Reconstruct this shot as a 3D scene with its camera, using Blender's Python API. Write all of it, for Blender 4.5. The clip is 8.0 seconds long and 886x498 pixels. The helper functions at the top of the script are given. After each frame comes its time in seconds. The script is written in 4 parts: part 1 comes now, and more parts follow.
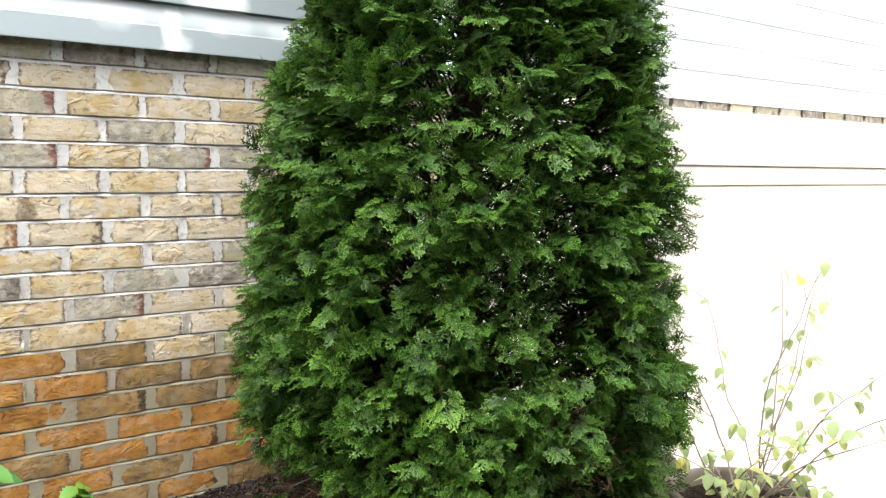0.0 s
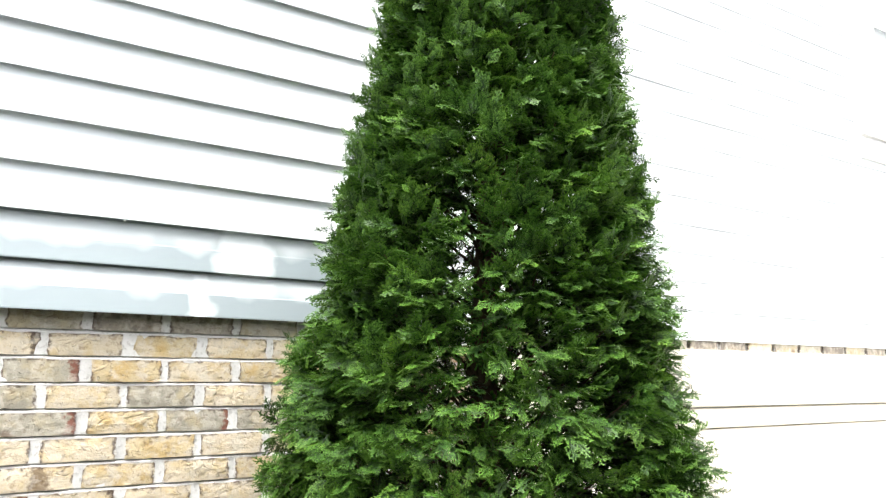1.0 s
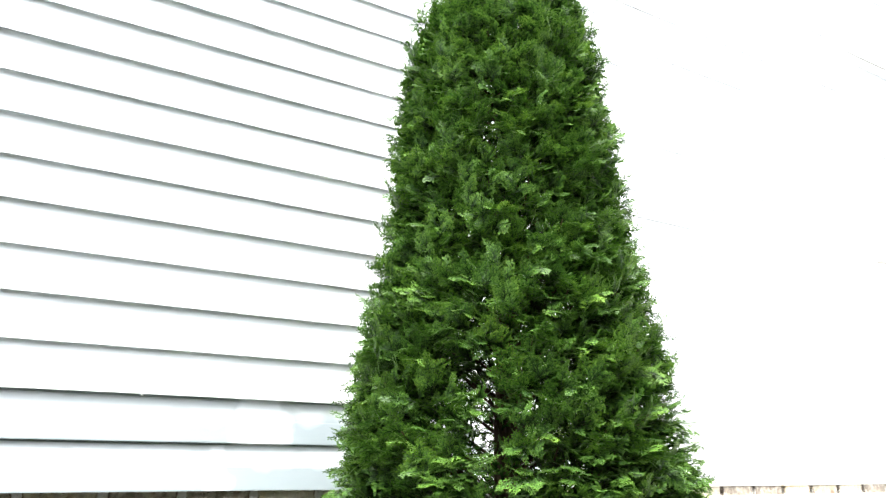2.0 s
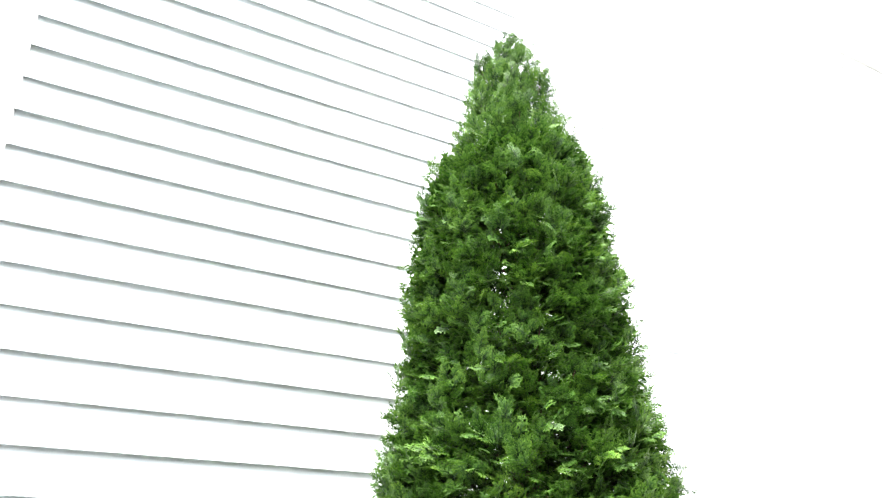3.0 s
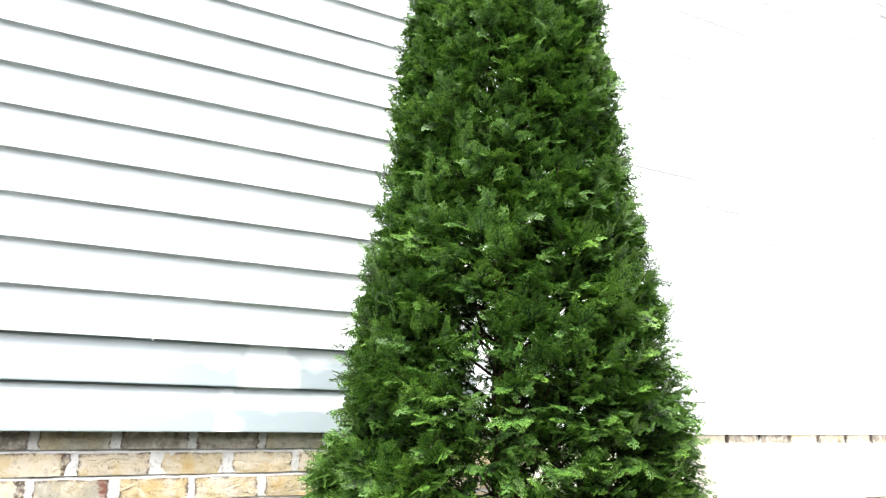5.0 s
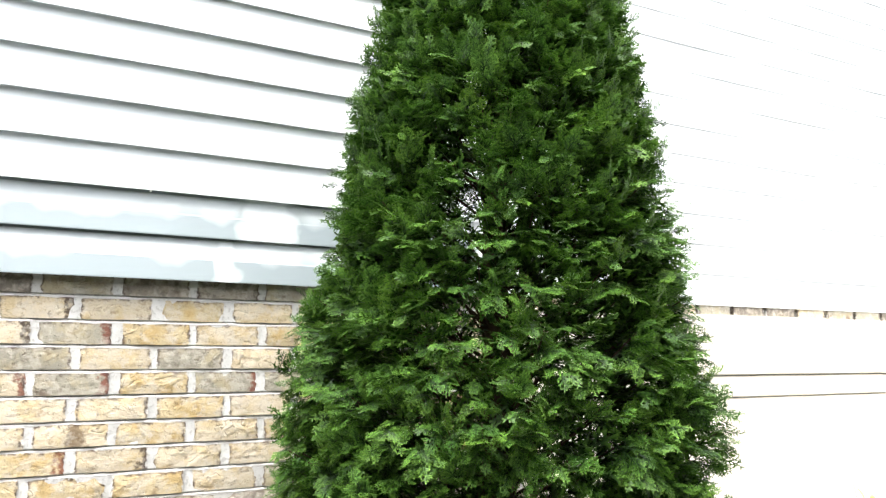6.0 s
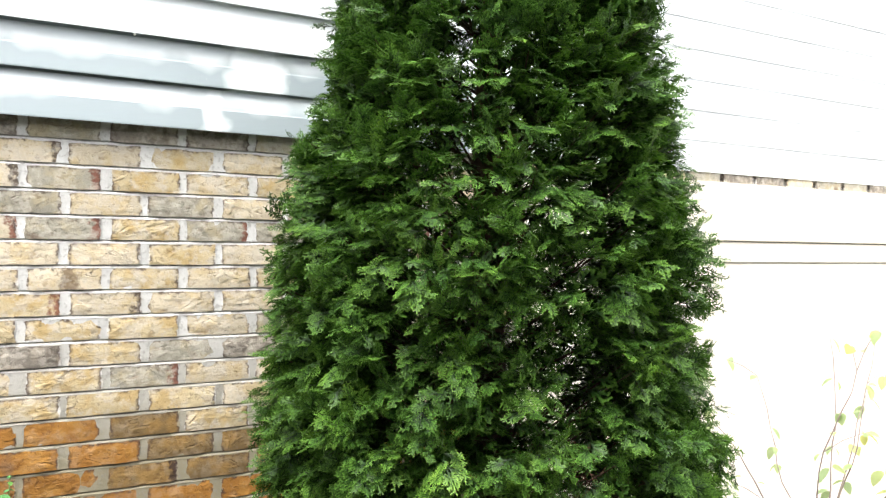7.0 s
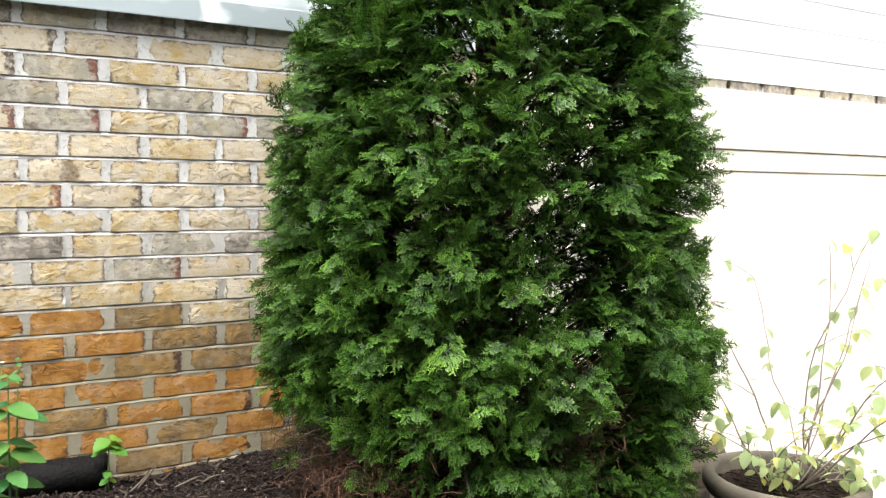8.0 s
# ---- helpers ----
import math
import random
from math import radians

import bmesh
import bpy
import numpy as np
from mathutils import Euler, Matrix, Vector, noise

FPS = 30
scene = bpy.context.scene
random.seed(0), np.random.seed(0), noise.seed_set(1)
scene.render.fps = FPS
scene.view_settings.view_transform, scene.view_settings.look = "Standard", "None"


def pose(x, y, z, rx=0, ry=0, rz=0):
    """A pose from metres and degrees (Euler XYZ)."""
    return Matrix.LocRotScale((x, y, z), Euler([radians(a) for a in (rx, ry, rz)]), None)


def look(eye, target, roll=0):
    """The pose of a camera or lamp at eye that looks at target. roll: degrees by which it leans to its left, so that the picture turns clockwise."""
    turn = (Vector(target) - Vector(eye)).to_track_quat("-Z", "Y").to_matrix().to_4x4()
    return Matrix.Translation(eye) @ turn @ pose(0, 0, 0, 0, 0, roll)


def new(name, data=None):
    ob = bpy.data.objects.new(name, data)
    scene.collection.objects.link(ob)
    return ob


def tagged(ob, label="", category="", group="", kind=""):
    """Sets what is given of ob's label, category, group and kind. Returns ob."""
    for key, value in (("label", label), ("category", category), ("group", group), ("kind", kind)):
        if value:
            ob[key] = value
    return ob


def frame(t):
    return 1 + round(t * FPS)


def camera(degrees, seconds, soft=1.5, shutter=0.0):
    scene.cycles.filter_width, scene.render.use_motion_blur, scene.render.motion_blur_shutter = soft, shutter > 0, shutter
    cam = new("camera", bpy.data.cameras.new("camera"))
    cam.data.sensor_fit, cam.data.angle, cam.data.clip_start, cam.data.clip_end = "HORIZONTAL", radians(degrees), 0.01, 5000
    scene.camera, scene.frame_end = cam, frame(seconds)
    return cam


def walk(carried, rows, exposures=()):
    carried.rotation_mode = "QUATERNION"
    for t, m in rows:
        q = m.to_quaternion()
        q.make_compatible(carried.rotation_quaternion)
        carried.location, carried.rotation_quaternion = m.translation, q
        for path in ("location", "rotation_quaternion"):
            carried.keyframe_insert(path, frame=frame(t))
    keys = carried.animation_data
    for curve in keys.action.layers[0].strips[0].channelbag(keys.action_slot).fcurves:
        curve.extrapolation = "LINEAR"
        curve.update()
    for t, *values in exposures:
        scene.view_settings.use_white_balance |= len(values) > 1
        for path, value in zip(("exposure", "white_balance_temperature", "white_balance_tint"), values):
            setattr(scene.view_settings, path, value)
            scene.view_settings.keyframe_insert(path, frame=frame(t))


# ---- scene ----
cam = camera(58.0, 8.0, 1.35)
PATH = [
    (0, (-0.311, -2.269, 0.931), (0.844, -0.645, 0.754), 0.1),
    (0.5, (-0.313, -2.259, 1.008), (0.813, -0.609, 1.1), -0.1),
    (1, (-0.312, -2.288, 1.074), (0.788, -0.654, 1.417), -0.2),
    (1.5, (-0.31, -2.304, 1.121), (0.768, -0.688, 1.598), -1.5),
    (1.7, (-0.312, -2.311, 1.154), (0.749, -0.714, 1.723), -2.1),
    (2, (-0.318, -2.318, 1.177), (0.706, -0.725, 1.82), -2.0),
    (2.2, (-0.319, -2.325, 1.185), (0.689, -0.754, 1.902), -2.5),
    (3.3, (-0.335, -2.39, 1.269), (0.585, -0.874, 2.194), -2.3),
    (3.5, (-0.342, -2.394, 1.266), (0.576, -0.878, 2.193), -2.4),
    (4, (-0.338, -2.393, 1.246), (0.618, -0.845, 2.077), -2.4),
    (4.5, (-0.319, -2.373, 1.2), (0.667, -0.766, 1.868), -1.8),
    (4.7, (-0.312, -2.371, 1.185), (0.678, -0.745, 1.799), -1.6),
    (5.8, (-0.172, -2.371, 0.965), (0.785, -0.66, 1.36), -1.7),
    (6, (-0.175, -2.368, 0.942), (0.772, -0.642, 1.297), -1.3),
    (6.5, (-0.179, -2.361, 0.893), (0.786, -0.622, 1.098), -1.0),
    (7, (-0.175, -2.351, 0.85), (0.806, -0.61, 0.919), -0.5),
    (7.5, (-0.177, -2.348, 0.815), (0.798, -0.603, 0.79), 0.1),
    (8, (-0.176, -2.353, 0.784), (0.801, -0.613, 0.655), 0.2),
]
EXPOSURES = [(0.0, 1.75), (1.0, 2.08), (2.0, 2.55), (3.5, 2.95), (4.5, 2.62), (6.0, 2.12), (7.0, 1.93), (8.0, 1.80)]
walk(cam, [(t, look(eye, target, roll)) for t, eye, target, roll in PATH], EXPOSURES)

# ---- light ----
SUN_ELEV, SUN_TURN = 75.0, 208.0
world = bpy.data.worlds.new("overcast_sky")
scene.world = world
world.use_nodes = True
wn = world.node_tree
wn.nodes.clear()
sky = wn.nodes.new("ShaderNodeTexSky")
sky.sky_type = "NISHITA"
sky.sun_disc = False
sky.sun_elevation = radians(SUN_ELEV)
sky.sun_rotation = radians(SUN_TURN)
sky.dust_density = 6.0
sky.air_density = 1.0
hazy = wn.nodes.new("ShaderNodeHueSaturation")
hazy.inputs["Saturation"].default_value = 0.22
back = wn.nodes.new("ShaderNodeBackground")
back.inputs["Strength"].default_value = 0.15
wout = wn.nodes.new("ShaderNodeOutputWorld")
wn.links.new(sky.outputs[0], hazy.inputs["Color"])
wn.links.new(hazy.outputs[0], back.inputs["Color"])
wn.links.new(back.outputs[0], wout.inputs["Surface"])
sun = new("sun", bpy.data.lights.new("sun", "SUN"))
sun.data.energy = 1.6
sun.data.angle = radians(40)
sun.data.color = (1.0, 0.97, 0.92)
sun.matrix_world = look((0, 0, 0), (0.42, 0.30, -1.2))


# ---- material helpers ----
def mat(name, rough=0.6, spec=0.4, metal=0.0):
    m = bpy.data.materials.new(name)
    m.use_nodes = True
    b = m.node_tree.nodes["Principled BSDF"]
    b.inputs["Roughness"].default_value = rough
    b.inputs["Specular IOR Level"].default_value = spec
    b.inputs["Metallic"].default_value = metal
    return m, m.node_tree, b


def node(nt, kind, **inputs):
    n = nt.nodes.new(kind)
    for k, v in inputs.items():
        n.inputs[k.replace("_", " ")].default_value = v
    return n


def coords(nt, scale=(1, 1, 1), space="Object"):
    if space == "World":
        src = nt.nodes.new("ShaderNodeNewGeometry").outputs["Position"]
    else:
        src = nt.nodes.new("ShaderNodeTexCoord").outputs[space]
    mp = nt.nodes.new("ShaderNodeMapping")
    mp.inputs["Scale"].default_value = scale
    nt.links.new(src, mp.inputs["Vector"])
    return mp.outputs["Vector"]


def noise_tex(nt, vec, scale, detail=4.0, rough=0.55, distort=0.0):
    n = node(nt, "ShaderNodeTexNoise", Scale=scale, Detail=detail, Roughness=rough, Distortion=distort)
    nt.links.new(vec, n.inputs["Vector"])
    return n.outputs["Fac"]


def ramp(nt, fac, *stops):
    r = nt.nodes.new("ShaderNodeValToRGB")
    els = r.color_ramp.elements
    while len(els) < len(stops):
        els.new(0.5)
    for e, (p, c) in zip(els, stops):
        e.position = p
        e.color = (c, c, c, 1) if isinstance(c, (int, float)) else (*c, 1)
    nt.links.new(fac, r.inputs["Fac"])
    return r.outputs["Color"]


def mix(nt, fac, a, b, blend="MIX"):
    n = nt.nodes.new("ShaderNodeMix")
    n.data_type = "RGBA"
    n.blend_type = blend
    for sock, v in ((n.inputs[0], fac), (n.inputs[6], a), (n.inputs[7], b)):
        if isinstance(v, (int, float)):
            sock.default_value = v
        elif isinstance(v, tuple):
            sock.default_value = (*v, 1)
        else:
            nt.links.new(v, sock)
    return n.outputs[2]


def math_node(nt, op, a, b=0.0):
    n = nt.nodes.new("ShaderNodeMath")
    n.operation = op
    for sock, v in zip(n.inputs, (a, b)):
        if isinstance(v, (int, float)):
            sock.default_value = v
        else:
            nt.links.new(v, sock)
    return n.outputs[0]


def bump(nt, b, height, strength=0.4, distance=0.003):
    n = node(nt, "ShaderNodeBump", Strength=strength, Distance=distance)
    nt.links.new(height, n.inputs["Height"])
    nt.links.new(n.outputs[0], b.inputs["Normal"])


def two_tone(name, c1, c2, scale, rough=0.6, spec=0.35, relief=0.3, distance=0.002, fine=8.0, space="Object", metal=0.0):
    m, nt, b = mat(name, rough, spec, metal)
    v = coords(nt, space=space)
    big = noise_tex(nt, v, scale, 5.0)
    small = noise_tex(nt, v, scale * fine, 4.0)
    col = mix(nt, ramp(nt, big, (0.3, 0.0), (0.7, 1.0)), c1, c2)
    col = mix(nt, math_node(nt, "MULTIPLY", small, 0.35), col, tuple(0.45 * (p + q) * 0.5 for p, q in zip(c1, c2)))
    nt.links.new(col, b.inputs["Base Color"])
    bump(nt, b, small, relief, distance)
    return m


# ---- materials ----
def make_vinyl(name, weathered):
    m, nt, b = mat(name, 0.38, 0.45)
    v = coords(nt, space="World")
    grain = noise_tex(nt, coords(nt, (6, 6, 90), "World"), 9.0, 3.0)
    dirt = noise_tex(nt, v, 2.2, 5.0)
    white, dull = (0.80, 0.84, 0.86), (0.70, 0.755, 0.785)
    col = mix(nt, ramp(nt, dirt, (0.45, 0.0), (0.75, 0.6)), white, dull)
    # weathered: grey bands and white patches painted in for reflections on the vinyl
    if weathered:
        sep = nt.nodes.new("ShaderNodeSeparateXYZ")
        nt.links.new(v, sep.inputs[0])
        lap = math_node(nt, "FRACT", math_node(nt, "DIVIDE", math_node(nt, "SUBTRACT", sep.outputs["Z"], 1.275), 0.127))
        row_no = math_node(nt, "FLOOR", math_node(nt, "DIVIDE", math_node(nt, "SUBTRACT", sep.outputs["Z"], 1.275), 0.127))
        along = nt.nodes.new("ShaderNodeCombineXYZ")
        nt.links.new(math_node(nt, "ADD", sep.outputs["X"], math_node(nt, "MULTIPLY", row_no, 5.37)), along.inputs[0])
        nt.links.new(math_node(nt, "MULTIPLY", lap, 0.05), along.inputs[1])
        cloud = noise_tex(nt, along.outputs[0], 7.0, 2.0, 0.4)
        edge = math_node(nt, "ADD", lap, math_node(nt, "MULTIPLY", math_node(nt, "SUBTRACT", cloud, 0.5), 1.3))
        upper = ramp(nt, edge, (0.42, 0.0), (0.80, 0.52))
        # two bright gleams painted from lip to lip, one on each lap
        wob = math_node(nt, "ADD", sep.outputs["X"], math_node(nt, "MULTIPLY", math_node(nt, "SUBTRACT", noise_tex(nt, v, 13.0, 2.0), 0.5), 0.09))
        gleam_a = ramp(nt, math_node(nt, "ABSOLUTE", math_node(nt, "SUBTRACT", wob, 0.385)), (0.012, 0.85), (0.045, 0.0))
        gleam_b = ramp(nt, math_node(nt, "ABSOLUTE", math_node(nt, "SUBTRACT", wob, 0.515)), (0.055, 0.85), (0.105, 0.0))
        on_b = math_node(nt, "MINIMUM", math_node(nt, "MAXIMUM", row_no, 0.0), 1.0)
        gleam = math_node(nt, "ADD", math_node(nt, "MULTIPLY", gleam_a, math_node(nt, "SUBTRACT", 1.0, on_b)), math_node(nt, "MULTIPLY", gleam_b, on_b))
        bright = math_node(nt, "MAXIMUM", upper, gleam)
        col = mix(nt, bright, mix(nt, dirt, (0.24, 0.288, 0.304), (0.31, 0.356, 0.372)), col)
    nt.links.new(col, b.inputs["Base Color"])
    bump(nt, b, grain, 0.12, 0.0008)
    return m


# brick coursing, needed by the brick and mortar surfaces too
Z0, COURSE, BRICK_L, JOINT, HEAD = 1.22, 0.0677, 0.2032, 0.0092, 0.018

VINYL = make_vinyl("white_vinyl", False)
VINYL_REFLECTING = make_vinyl("reflection_painted_vinyl", True)
WHITE_TRIM = two_tone("white_window_vinyl", (0.84, 0.85, 0.85), (0.78, 0.79, 0.79), 3.0, 0.35, 0.45, 0.05)
CREAM = two_tone("cream_painted_board", (0.86, 0.82, 0.72), (0.80, 0.75, 0.64), 2.5, 0.5, 0.4, 0.15, 0.001)
CREAM_BLOCK = two_tone("cream_painted_block", (0.84, 0.79, 0.70), (0.77, 0.72, 0.62), 3.0, 0.7, 0.3, 0.5, 0.003, 14.0, "World")


# pale cream, ochre, grey, charcoal, orange and brown bricks: face colour, second colour, and how damp they are
CLAY = {
    "P": ((0.64, 0.56, 0.42), (0.55, 0.44, 0.26), 0.0),
    "Y": ((0.57, 0.475, 0.30), (0.51, 0.37, 0.165), 0.0),
    "G": ((0.375, 0.355, 0.29), (0.45, 0.39, 0.26), 0.0),
    "D": ((0.23, 0.205, 0.175), (0.36, 0.32, 0.26), 0.0),
    "O": ((0.335, 0.158, 0.036), (0.41, 0.21, 0.05), 1.0),
    "B": ((0.215, 0.145, 0.064), (0.31, 0.19, 0.065), 1.0),
}


def make_brick(clay, ends):
    """One clay; ends: 'k' burnt black, 'r' rusty red, 's' a dark stain across the middle, '' plain."""
    face, second, damp = CLAY[clay]
    m, nt, b = mat("rustic_brick", 0.85, 0.2)
    info = nt.nodes.new("ShaderNodeObjectInfo")
    rnd = info.outputs["Random"]
    v = coords(nt, space="World")
    shift = nt.nodes.new("ShaderNodeVectorMath")
    shift.operation = "MULTIPLY_ADD"
    nt.links.new(rnd, shift.inputs[0])
    shift.inputs[1].default_value = (31, 17, 23)
    nt.links.new(v, shift.inputs[2])
    vv = shift.outputs[0]
    wobble = noise_tex(nt, vv, 17.0, 3.0, 0.5)
    tint = ramp(nt, rnd, (0.0, tuple(0.86 * c for c in face)), (0.5, face), (1.0, tuple(1.12 * c for c in face)))
    col = mix(nt, ramp(nt, wobble, (0.46, 0.0), (0.60, 0.8)), tint, second)
    chalk = ramp(nt, noise_tex(nt, vv, 24.0, 4.0, 0.6), (0.50, 0.0), (0.62, 0.55 * (1 - 0.8 * damp)))
    col = mix(nt, chalk, col, (0.62, 0.575, 0.49))
    # scorched ends and dark flecks
    fleck = ramp(nt, noise_tex(nt, vv, 75.0, 5.0, 0.68), (0.57, 0.0), (0.66, 1.0))
    col = mix(nt, math_node(nt, "MULTIPLY", fleck, 0.30), col, (0.11, 0.065, 0.045))
    local = nt.nodes.new("ShaderNodeSeparateXYZ")
    nt.links.new(nt.nodes.new("ShaderNodeTexCoord").outputs["Object"], local.inputs[0])
    ragged = math_node(nt, "ADD", local.outputs["X"], math_node(nt, "MULTIPLY", noise_tex(nt, vv, 70.0, 4.0), 0.085))
    burnt = ramp(nt, ragged, (0.200, 0.0), (0.214, 0.9)) if ends != "s" else ramp(nt, ragged, (0.118, 0.0), (0.135, 0.8), (0.160, 0.7), (0.180, 0.0))
    if ends:
        burnt = math_node(nt, "MULTIPLY", burnt, 0.95)
        col = mix(nt, burnt, col, {"k": (0.045, 0.03, 0.027), "r": (0.20, 0.062, 0.040), "s": (0.13, 0.085, 0.055)}[ends])
    stain = ramp(nt, noise_tex(nt, vv, 8.0, 2.0), (0.70, 0.0), (0.76, 0.75))
    col = mix(nt, stain, col, (0.17, 0.11, 0.08))
    worn = ramp(nt, noise_tex(nt, vv, 28.0, 5.0, 0.65), (0.52, 0.0), (0.60, 0.55))
    col = mix(nt, math_node(nt, "MULTIPLY", worn, 0.75 * (1 - 0.85 * damp)), col, (0.60, 0.56, 0.49))
    jag = noise_tex(nt, vv, 55.0, 4.0, 0.65)
    far_end = math_node(nt, "SUBTRACT", BRICK_L - HEAD, local.outputs["X"])
    near_end = math_node(nt, "MINIMUM", local.outputs["X"], far_end)
    to_top = math_node(nt, "SUBTRACT", COURSE - JOINT, local.outputs["Z"])
    rim = math_node(nt, "MINIMUM", near_end, math_node(nt, "ADD", to_top, 0.004))
    rim = math_node(nt, "ADD", rim, math_node(nt, "MULTIPLY", math_node(nt, "SUBTRACT", jag, 0.5), 0.028))
    pits = ramp(nt, noise_tex(nt, vv, 38.0, 3.0, 0.6), (0.44, 0.0), (0.51, 0.9))
    pitted = math_node(nt, "MULTIPLY", ramp(nt, rim, (0.005, 1.0), (0.010, 0.0)), pits)
    col = mix(nt, pitted, col, (0.075, 0.05, 0.045))
    smear = ramp(nt, rim, (-0.001, 0.9), (0.002, 0.0))
    col = mix(nt, smear, col, (0.37, 0.33, 0.24) if damp else (0.70, 0.69, 0.66))
    grit = noise_tex(nt, vv, 210.0, 3.0)
    col = mix(nt, math_node(nt, "MULTIPLY", grit, 0.3), col, (0.20, 0.14, 0.08), "MULTIPLY")
    torn = noise_tex(nt, coords(nt, (1.0, 1.0, 1.7), "World"), 30.0, 5.0, 0.60, 0.25)
    col = mix(nt, ramp(nt, torn, (0.34, 0.45), (0.42, 0.0)), col, (0.40, 0.30, 0.22), "MULTIPLY")
    # torn clay folds: here and there a curved crack on an otherwise smooth face
    folds = noise_tex(nt, coords(nt, (1.0, 1.0, 1.5), "World"), 13.0, 2.0, 0.5, 1.2)
    crack = ramp(nt, folds, (0.40, 0.75), (0.485, 0.15), (0.500, 0.95), (0.62, 0.7))
    where = ramp(nt, noise_tex(nt, vv, 13.0, 2.0), (0.50, 0.05), (0.62, 1.0))
    slit = math_node(nt, "MULTIPLY", ramp(nt, folds, (0.476, 0.0), (0.487, 0.6), (0.494, 0.0)), where)
    col = mix(nt, slit, col, (0.085, 0.055, 0.035))
    nt.links.new(col, b.inputs["Base Color"])
    lumps = noise_tex(nt, vv, 60.0, 4.0, 0.6)
    h = math_node(nt, "ADD", math_node(nt, "ADD", math_node(nt, "MULTIPLY", math_node(nt, "MULTIPLY", crack, where), 0.75), math_node(nt, "MULTIPLY", lumps, 0.55)), math_node(nt, "MULTIPLY", grit, 0.18))
    h = math_node(nt, "SUBTRACT", h, math_node(nt, "MULTIPLY", fleck, 0.25))
    h = math_node(nt, "ADD", h, math_node(nt, "MULTIPLY", torn, 1.0))
    bump(nt, b, h, 0.75, 0.005)
    return m


RUSTIC = {clay + ends: make_brick(clay, ends) for clay in CLAY for ends in ("", "k", "r", "s")}


def make_mortar():
    """Pale mortar, cleaner high on the wall and stained with soil splash near the bed."""
    m, nt, b = mat("pale_mortar", 0.9, 0.15)
    v = coords(nt, space="World")
    big, fine = noise_tex(nt, v, 14.0, 5.0), noise_tex(nt, v, 85.0, 4.0)
    sep = nt.nodes.new("ShaderNodeSeparateXYZ")
    nt.links.new(v, sep.inputs[0])
    splash = ramp(nt, math_node(nt, "ADD", sep.outputs["Z"], math_node(nt, "MULTIPLY", big, 0.4)), (0.55, 1.0), (0.95, 0.0))
    col = mix(nt, ramp(nt, big, (0.3, 0.0), (0.7, 1.0)), (0.68, 0.675, 0.66), (0.50, 0.495, 0.48))
    col = mix(nt, splash, col, (0.26, 0.235, 0.165))
    col = mix(nt, ramp(nt, fine, (0.55, 0.0), (0.68, 0.55)), col, (0.26, 0.25, 0.23))
    nt.links.new(col, b.inputs["Base Color"])
    bump(nt, b, fine, 0.6, 0.003)
    return m


MORTAR = make_mortar()
MULCH = two_tone("dark_mulch", (0.012, 0.008, 0.0065), (0.026, 0.016, 0.012), 14.0, 0.9, 0.2, 0.9, 0.012, 6.0, "World")
GROUND = two_tone("pale_concrete", (0.52, 0.50, 0.46), (0.42, 0.40, 0.37), 3.0, 0.95, 0.15, 0.7, 0.01, 12.0, "World")
EARTH = two_tone("bare_earth", (0.095, 0.100, 0.088), (0.135, 0.138, 0.120), 3.0, 0.95, 0.15, 0.7, 0.01, 12.0, "World")
SKY_BLOCKER = two_tone("sky_blocker_board", (0.16, 0.13, 0.10), (0.10, 0.085, 0.07), 3.0, 0.85, 0.2, 0.4, 0.003, 9.0, "World")
STONE = two_tone("tan_stone", (0.095, 0.075, 0.052), (0.045, 0.037, 0.027), 9.0, 0.85, 0.25, 0.7, 0.004, 7.0, "World")
POT = two_tone("grey_concrete", (0.15, 0.132, 0.10), (0.070, 0.062, 0.048), 12.0, 0.85, 0.25, 0.5, 0.002, 9.0)
LITTER = two_tone("dark_bark_bits", (0.045, 0.030, 0.022), (0.018, 0.012, 0.009), 40.0, 0.9, 0.2, 0.6)
SOIL = two_tone("potting_soil", (0.012, 0.008, 0.006), (0.026, 0.017, 0.012), 30.0, 0.95, 0.15, 0.9, 0.008, 5.0)
PIPE = two_tone("black_plastic", (0.003, 0.003, 0.0035), (0.009, 0.0085, 0.008), 16.0, 0.62, 0.09, 0.8, 0.006)
BARK = two_tone("fibrous_bark", (0.085, 0.055, 0.04), (0.05, 0.032, 0.024), 22.0, 0.9, 0.2, 0.8, 0.004)
TWIG = two_tone("dead_twig", (0.15, 0.125, 0.10), (0.075, 0.057, 0.045), 30.0, 0.85, 0.2, 0.4)
DRY = two_tone("dry_brown_twig", (0.11, 0.085, 0.065), (0.055, 0.04, 0.03), 30.0, 0.85, 0.2, 0.4)
RUST = two_tone("dead_foliage", (0.11, 0.055, 0.032), (0.055, 0.030, 0.020), 25.0, 0.85, 0.2, 0.3)
STEM = two_tone("woody_stem", (0.22, 0.17, 0.15), (0.34, 0.28, 0.25), 30.0, 0.7, 0.3, 0.3)
GREEN_STEM = two_tone("green_stem", (0.12, 0.22, 0.05), (0.09, 0.16, 0.04), 30.0, 0.5, 0.4, 0.2)
PALE_METAL = two_tone("nail_zinc", (0.75, 0.75, 0.74), (0.6, 0.6, 0.6), 40.0, 0.4, 0.5, 0.1)


